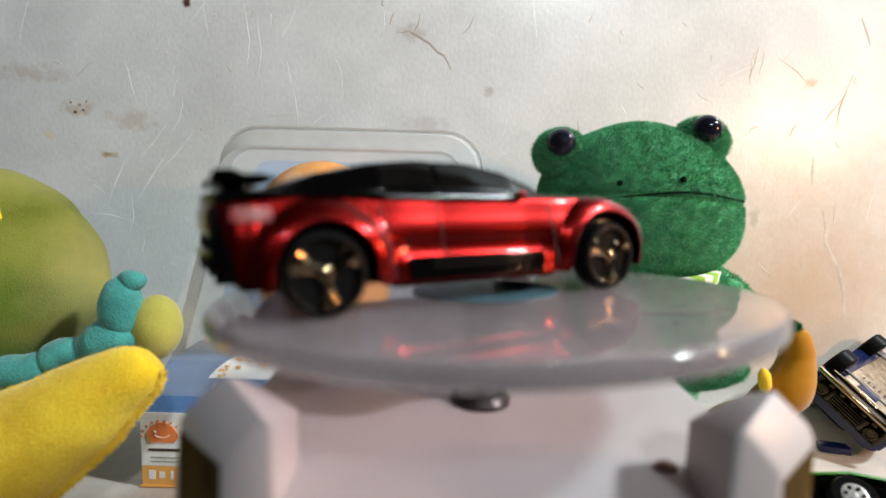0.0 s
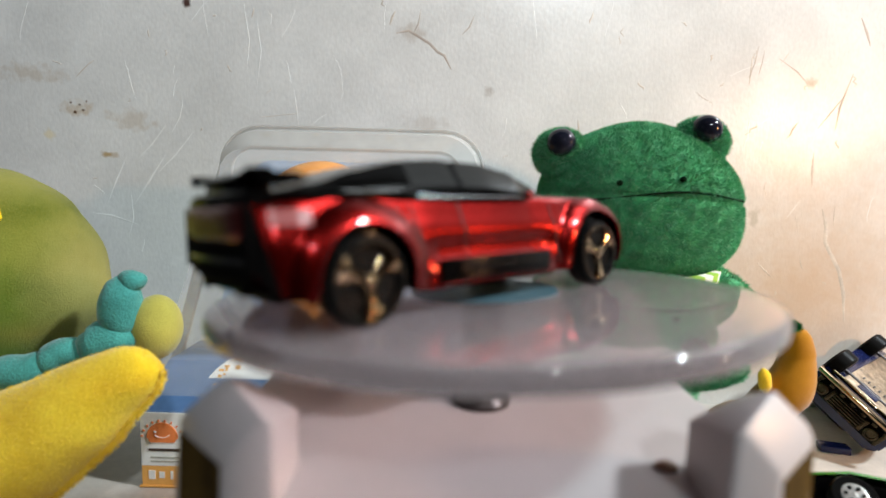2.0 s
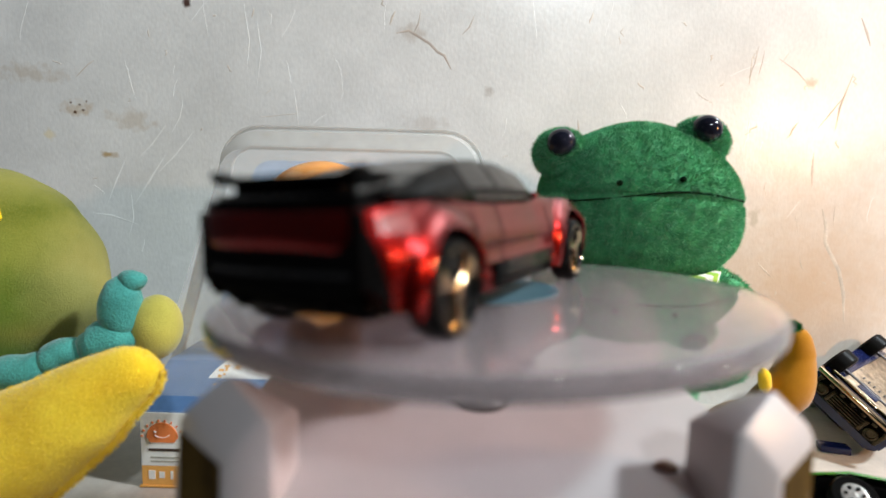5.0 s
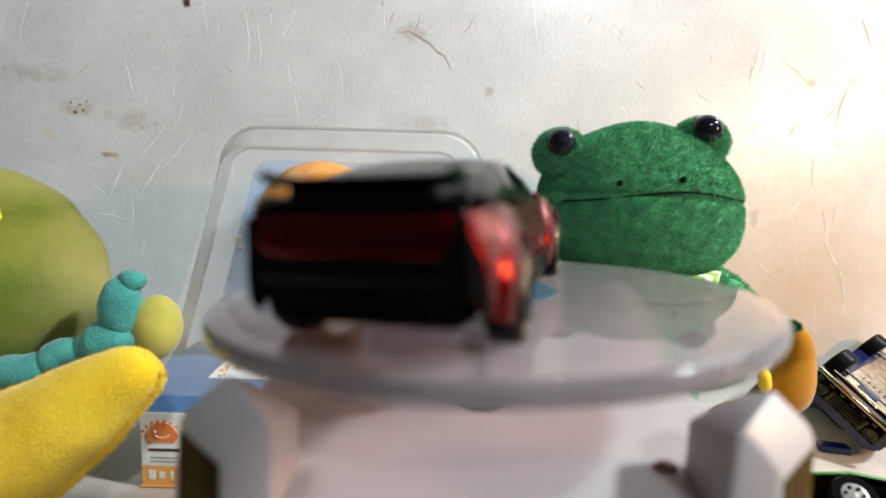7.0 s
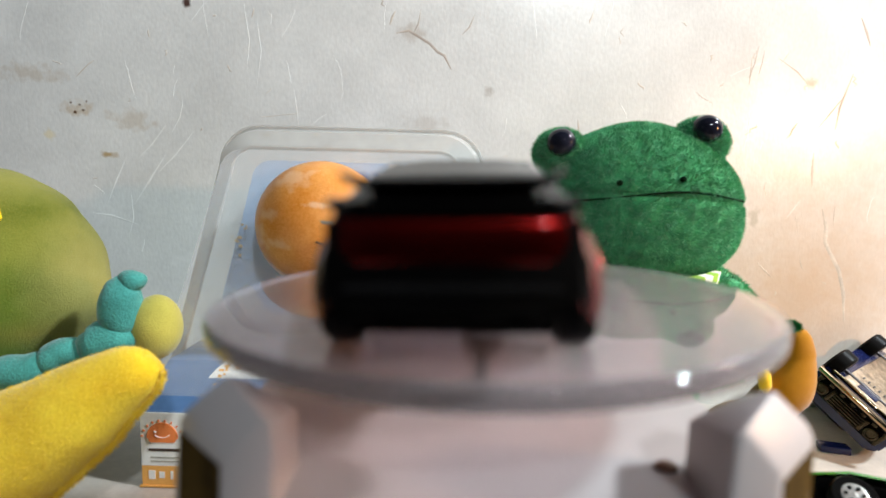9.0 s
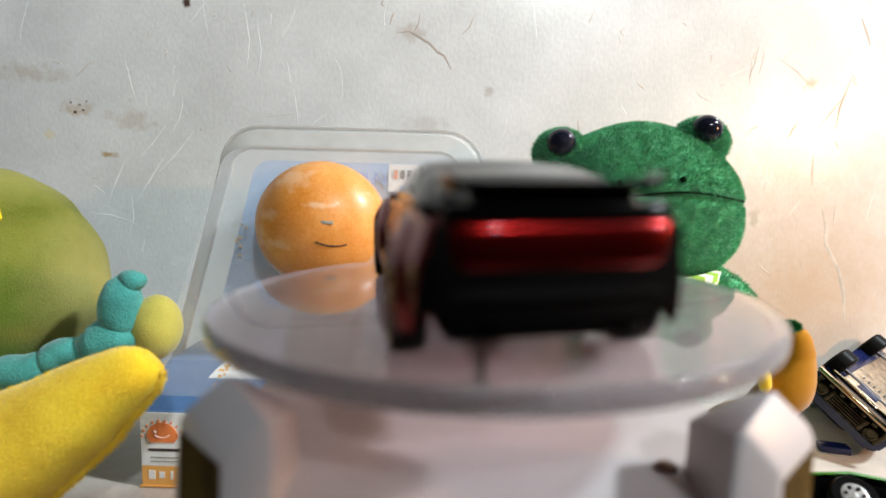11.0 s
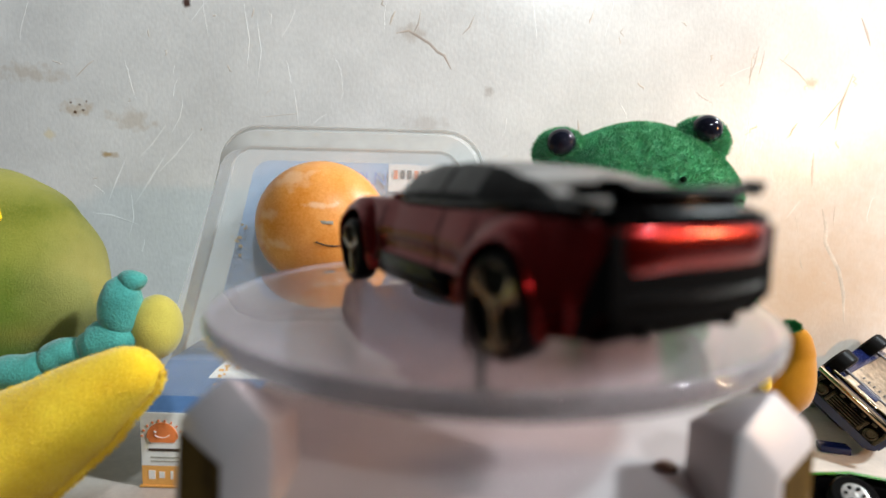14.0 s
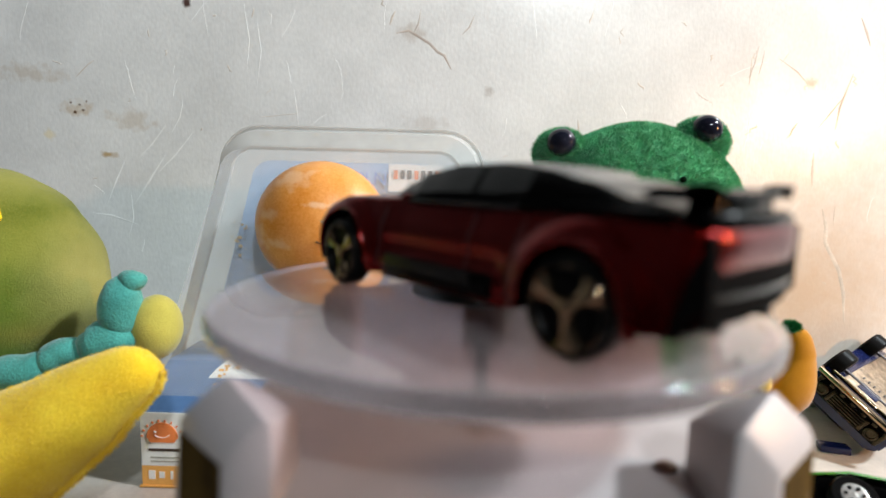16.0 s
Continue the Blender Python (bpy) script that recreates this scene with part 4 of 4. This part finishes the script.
    for w0, w1, h, r, y, lean in ((13.0, 9.4, 9.25, 1.4, 3.5, 0.10), (12.9, 9.3, 9.2, 1.35, 3.1, 0.10), (12.6, 9.0, 9.05, 1.3, 2.6, 0.10), (11.6, 7.8, 8.45, 0.8, 2.3, 0.10), (11.5, 7.7, 8.4, 0.75, 2.0, 0.10), (11.4, 7.6, 8.3, 0.7, 0.25, 0.20)):
        rings.append([(x, y + lean * z, 2.05 + z) for x, z in rounded_outline(w0, w1, h, r)])
    dome = part("blister", loft(rings[3:], cap=True), BLISTER, p, "clear plastic blister dome")
    rim = part("blister_rim", loft(rings[:4], cap=False), BLISTER_RIM, p, "cloudy plastic blister rim")
    dome.visible_shadow = rim.visible_shadow = False
    for k, (w0, w1, h, r, y) in enumerate(((13.05, 9.45, 9.27, 1.4, 3.3), (11.65, 7.85, 8.48, 0.8, 2.28))):
        path = [(x, y + 0.10 * z, 2.05 + z) for x, z in rounded_outline(w0, w1, h, r)]
        edge = part("blister_edge", tube(path, [0.06] * len(path), 8, up=(0, 1, 0)), BLISTER_RIM, p, "thick clear plastic edge")
        edge.visible_shadow = False
    rng = random.Random(21)
    for k in range(12):
        x, z = rng.gauss(-3.55, 0.22), rng.gauss(7.35, 0.3)
        part("dirt_speck", blob((rng.uniform(0.02, 0.07), 0.008, rng.uniform(0.02, 0.07)), (x, 2.15 + 0.10 * (z - 2.05), z), 0.4, 6, 2, seed=k), DIRT, p)
    for x, z in ((-2.9, 10.98), (-1.2, 11.02), (1.4, 10.97)):
        part("dirt_speck", blob((0.12, 0.02, 0.05), (x, 2.75 + 0.10 * (z - 2.05), z), 0.4, 6, 2), DIRT, p)
    ball = part("ball", blob((2.12, 1.5, 2.05), (-0.55, 1.9, 8.0), 0.01, 0.4, 5), ORANGE, p, "orange vinyl ball")
    sm = [(-0.40 + 0.11 * k, 0.0, 7.62 - 0.05 * k + 0.005 * k * k) for k in range(9)]
    sm = [(x, 1.9 - 1.5 * math.sqrt(max(0.05, 1 - ((x + 0.55) / 2.12) ** 2 - ((z - 8.0) / 2.05) ** 2)) - 0.01, z) for x, _, z in sm]
    part("dark_line", tube(sm, [0.022] * 9, 6), GREY_INK, p, "dark curved line")
    part("pale_line", made_box((0.42, 0.02, 0.10), (-0.10, 0.437, 8.2), 0.004), PALE_INK, p, "grey printed dash")
    # price sticker and letters on the card
    part("sticker", made_box((1.9, 0.03, 0.95), (2.35, 3.42, 9.6), 0, turn=Matrix.Rotation(radians(-5.7), 4, "X")), LABEL, p, "cream price sticker", smooth=False)
    for k in range(7):
        part("sticker_bar", made_box((0.14, 0.02, 0.30), (1.65 + 0.24 * k, 3.39, 9.72)), GREY_INK if k % 3 else ORANGE_INK, p, smooth=False)
    words = bpy.data.curves.new("lettering", "FONT")
    words.body, words.size, words.extrude = "PLN", 0.62 * CM, 0.0002
    words.materials.append(BLUE_INK)
    sign = new("lettering", words)
    sign.parent = p
    sign.matrix_basis = at(0.25, 3.36, 9.35, 84, 0, 0)
    sign["label"] = "blue printed letters"
    part("round_sticker", lathe([(0, 0), (1.45, 0), (1.45, 0.04), (0, 0.04)], 40, "y"), LABEL, p, "round white sticker with orange flecks", m=at(-2.55, 0.44, 2.72, -38, 0, 0))
    rng = random.Random(8)
    for k in range(26):
        a, r = rng.uniform(1.2, 3.3), rng.uniform(1.0, 1.4)
        part("fleck", made_box((rng.uniform(0.06, 0.16), 0.02, rng.uniform(0.05, 0.12)), (r * math.cos(a), -0.012, r * math.sin(a))), AMBER_INK, p, smooth=False, m=at(-2.55, 0.44, 2.72, -38, 0, 0))


build_package()


# ---- small vehicles ----
def frame_from(origin, forward, up):
    """A pose whose x points forward and whose z leans to up."""
    x = Vector(forward).normalized()
    z = (Vector(up) - x * Vector(up).dot(x)).normalized()
    y = z.cross(x)
    m = Matrix((x, y, z)).transposed().to_4x4()
    return Matrix.Translation(cm(*origin)) @ m


def small_wheel(parent, x, y, s, r, w):
    wheel = part("wheel", lathe([(0.0, -w / 2), (r * 0.9, -w / 2), (r, -w / 2 + 0.06), (r, w / 2 - 0.06), (r * 0.92, w / 2), (r * 0.62, w / 2), (r * 0.58, w / 2 - 0.06), (0.0, w / 2 - 0.05)], 28, "y"), RUBBER, parent, "black tyre",
                 m=at(x, y, r, 0, 0, 0 if s > 0 else 180))
    part("rim", lathe([(0.0, w / 2 - 0.06), (r * 0.56, w / 2 - 0.06), (r * 0.56, w / 2 + 0.0), (r * 0.42, w / 2 + 0.02), (r * 0.2, w / 2 + 0.0), (0.0, w / 2 + 0.03)], 24, "y"), ALLOY, wheel, "bright alloy rim")
    for k in range(6):
        a = math.pi * k / 3
        part("rim_hole", lathe([(0, 0), (r * 0.09, 0), (r * 0.09, 0.02), (0, 0.02)], 10, "y", centre=(r * 0.36 * math.cos(a), w / 2 + 0.008, r * 0.36 * math.sin(a))), RUBBER, wheel)


def jeep_pose():
    m = frame_from((0, 0, 0), (-0.85, -0.54, 0.05), (-0.44, 0.63, -0.64))
    return Matrix.Translation(cm(15.12, 9.59, 2.14)) @ Matrix.Rotation(radians(15), 4, Vector((-0.65, -0.72, 0.25))) @ m


def build_jeep():
    j = thing("toy_jeep", "navy blue toy off-road car tipped up, chrome chassis showing", "toy car", jeep_pose() @ Matrix.Scale(1.03, 4))
    # origin at the middle of the front axle, x forward, z towards its roof
    bm = loft([[(0.95, y, z) for y, z in ((-1.45, 0.1), (1.45, 0.1), (1.45, 0.9), (1.2, 1.15), (-1.2, 1.15), (-1.45, 0.9))],
               [(0.6, y, z) for y, z in ((-1.5, 0.0), (1.5, 0.0), (1.5, 1.0), (1.25, 1.3), (-1.25, 1.3), (-1.5, 1.0))],
               [(-1.0, y, z) for y, z in ((-1.5, 0.0), (1.5, 0.0), (1.5, 1.05), (1.25, 1.4), (-1.25, 1.4), (-1.5, 1.05))],
               [(-4.6, y, z) for y, z in ((-1.5, 0.0), (1.5, 0.0), (1.5, 1.05), (1.25, 1.4), (-1.25, 1.4), (-1.5, 1.05))],
               [(-4.9, y, z) for y, z in ((-1.4, 0.1), (1.4, 0.1), (1.4, 0.95), (1.2, 1.3), (-1.2, 1.3), (-1.4, 0.95))]])
    bmesh.ops.bevel(bm, geom=bm.edges[:], offset=0.07, segments=2, affect="EDGES")
    part("body", bm, NAVY, j)
    part("cabin", made_box((2.6, 2.5, 1.1), (-2.6, 0, 1.8), 0.2, 3), NAVY, j)
    part("grille", made_box((0.10, 2.5, 0.62), (0.98, 0, 0.52), 0.03), BLACK, j, "black grille panel")
    for y in (-0.95, 0.95):
        part("headlight", lathe([(0.0, 1.0), (0.22, 1.0), (0.22, 1.10), (0.15, 1.12), (0.13, 1.06), (0.0, 1.05)], 20, "x", centre=(0, y, 0.55)), GRIMY, j, "round chrome headlight")
        part("headlight_frame", made_box((0.06, 0.55, 0.5), (1.01, y, 0.55), 0.02), BLACK, j)
    for k in range(5):
        part("grille_slat", made_box((0.10, 1.2, 0.045), (1.06, 0, 0.34 + 0.1 * k), 0.015), GRIMY, j)
    for y in (-1.22, -0.62, 0.62, 1.22):
        part("lamp_block", made_box((0.14, 0.12, 0.5), (1.05, y, 0.5), 0.03), GRIMY, j)
    for k in range(7):
        part("bumper_rib", made_box((0.12, 0.16, 0.14), (1.08, -1.2 + 0.4 * k, 0.18), 0.03), GRIMY, j)
    part("bumper", made_box((0.32, 3.0, 0.16), (1.12, 0, -0.04), 0.05), CHROME, j, "chrome front bumper")
    part("bumper_groove", made_box((0.34, 2.7, 0.10), (0.98, 0, 0.10), 0.03), BLACK, j)
    part("crossbar", made_box((0.16, 2.4, 0.14), (0.68, 0, -0.10), 0.04), CHROME, j, "chrome crossbar")
    part("chassis", made_box((5.2, 1.7, 0.14), (-2.1, 0, -0.04), 0.04), CASTING, j, "worn metal chassis plate")
    part("chassis_hole", made_box((0.6, 0.7, 0.05), (0.05, 0.05, -0.115), 0.02), NAVY, j, "blue opening in the chassis")
    for k in range(6):
        part("cast_bar", made_box((0.22, 0.06, 0.03), (-0.65, -0.5 + 0.2 * k, -0.12), 0.01), STEEL, j)
    for x in (-0.05, -3.7):
        part("axle", lathe([(0.0, -1.3), (0.07, -1.3), (0.07, 1.3), (0.0, 1.3)], 12, "y", centre=(x, 0, -0.1)), STEEL, j)
        for s in (-1, 1):
            w = lathe([(0.0, -0.27), (0.52, -0.27), (0.6, -0.2), (0.6, 0.2), (0.52, 0.27), (0.0, 0.22)], 26, "y")
            wheel = part("wheel", w, RUBBER, j, "black knobbly tyre", m=at(x, s * 1.28, -0.12, 0, 0, 0 if s > 0 else 180))
            part("rim", lathe([(0, 0.2), (0.3, 0.2), (0.3, 0.26), (0.0, 0.28)], 18, "y"), ALLOY, wheel)
    return j


build_jeep()


def build_green_car():
    g = thing("green_toy_car", "black and green die-cast toy car lying on its side", "toy car", frame_from((11.13, 2.12, 0.98), (-0.90, 0.45, -0.03), (0.332, 0.706, 0.626)))
    rings = []
    for x, w, z in ((-3.4, 0.9, 0.9), (-3.0, 1.2, 1.15), (-2.0, 1.25, 1.25), (-1.0, 1.25, 1.2), (0.5, 1.25, 1.2), (2.0, 1.25, 1.2), (2.9, 1.15, 1.0), (3.3, 0.8, 0.75)):
        rings.append([(x, -w, 0.45), (x, -w * 1.02, 0.8), (x, -w * 0.9, z), (x, 0, z + 0.08), (x, w * 0.9, z), (x, w * 1.02, 0.8), (x, w, 0.45), (x, 0, 0.35)])
    part("body", loft(rings), BLACK, g)
    for s in (-1, 1):
        part("fender", loft([[(x, s * w * 0.70, z), (x, s * w * 0.86, z - 0.05), (x, s * w * 0.90, z - 0.14), (x, s * w * 0.7, z - 0.1)] for x, w, z in ((-3.3, 1.1, 1.0), (-3.0, 1.42, 1.2), (-2.0, 1.52, 1.30), (0, 1.5, 1.28), (2.0, 1.52, 1.28), (2.9, 1.38, 1.08), (3.3, 1.0, 0.8))]), GREEN_PAINT, g, "glossy green fender")
    part("cabin", loft([[(x, -w, 1.2), (x, -w * 0.8, z), (x, w * 0.8, z), (x, w, 1.2)] for x, w, z in ((-1.9, 1.1, 1.25), (-1.0, 1.1, 1.75), (0.3, 1.1, 1.75), (1.2, 1.0, 1.25))]), BLACK, g, "black cabin")
    for s in (-1, 1):
        part("side_panel", made_box((3.4, 0.1, 0.5), (0, s * 1.3, 0.7), 0.04), BLACK, g, "black side panel")
    for x in (-2.05, 2.05):
        part("wheel_well", made_box((1.4, 2.5, 0.75), (x, 0, 0.72), 0.15, 3), BLACK, g)
        for s in (-1, 1):
            small_wheel(g, x, s * 1.45, s, 0.47, 0.5)


build_green_car()
tagged(part("blue_chip", made_box((1.0, 0.5, 0.28), (0, 0, 0.14), 0.06), NAVY, m=at(13.95, 9.44, 0, 0, 0, -15)), "small dark blue plastic piece on the desk", "plastic piece")


# ---- movement ----
def motions():
    times = [0.5 * k for k in range(33)]
    walk(disc, [(t, disc_pose(t)) for t in times])
    walk(toy_car, [(t, car_pose(t)) for t in times])


motions()
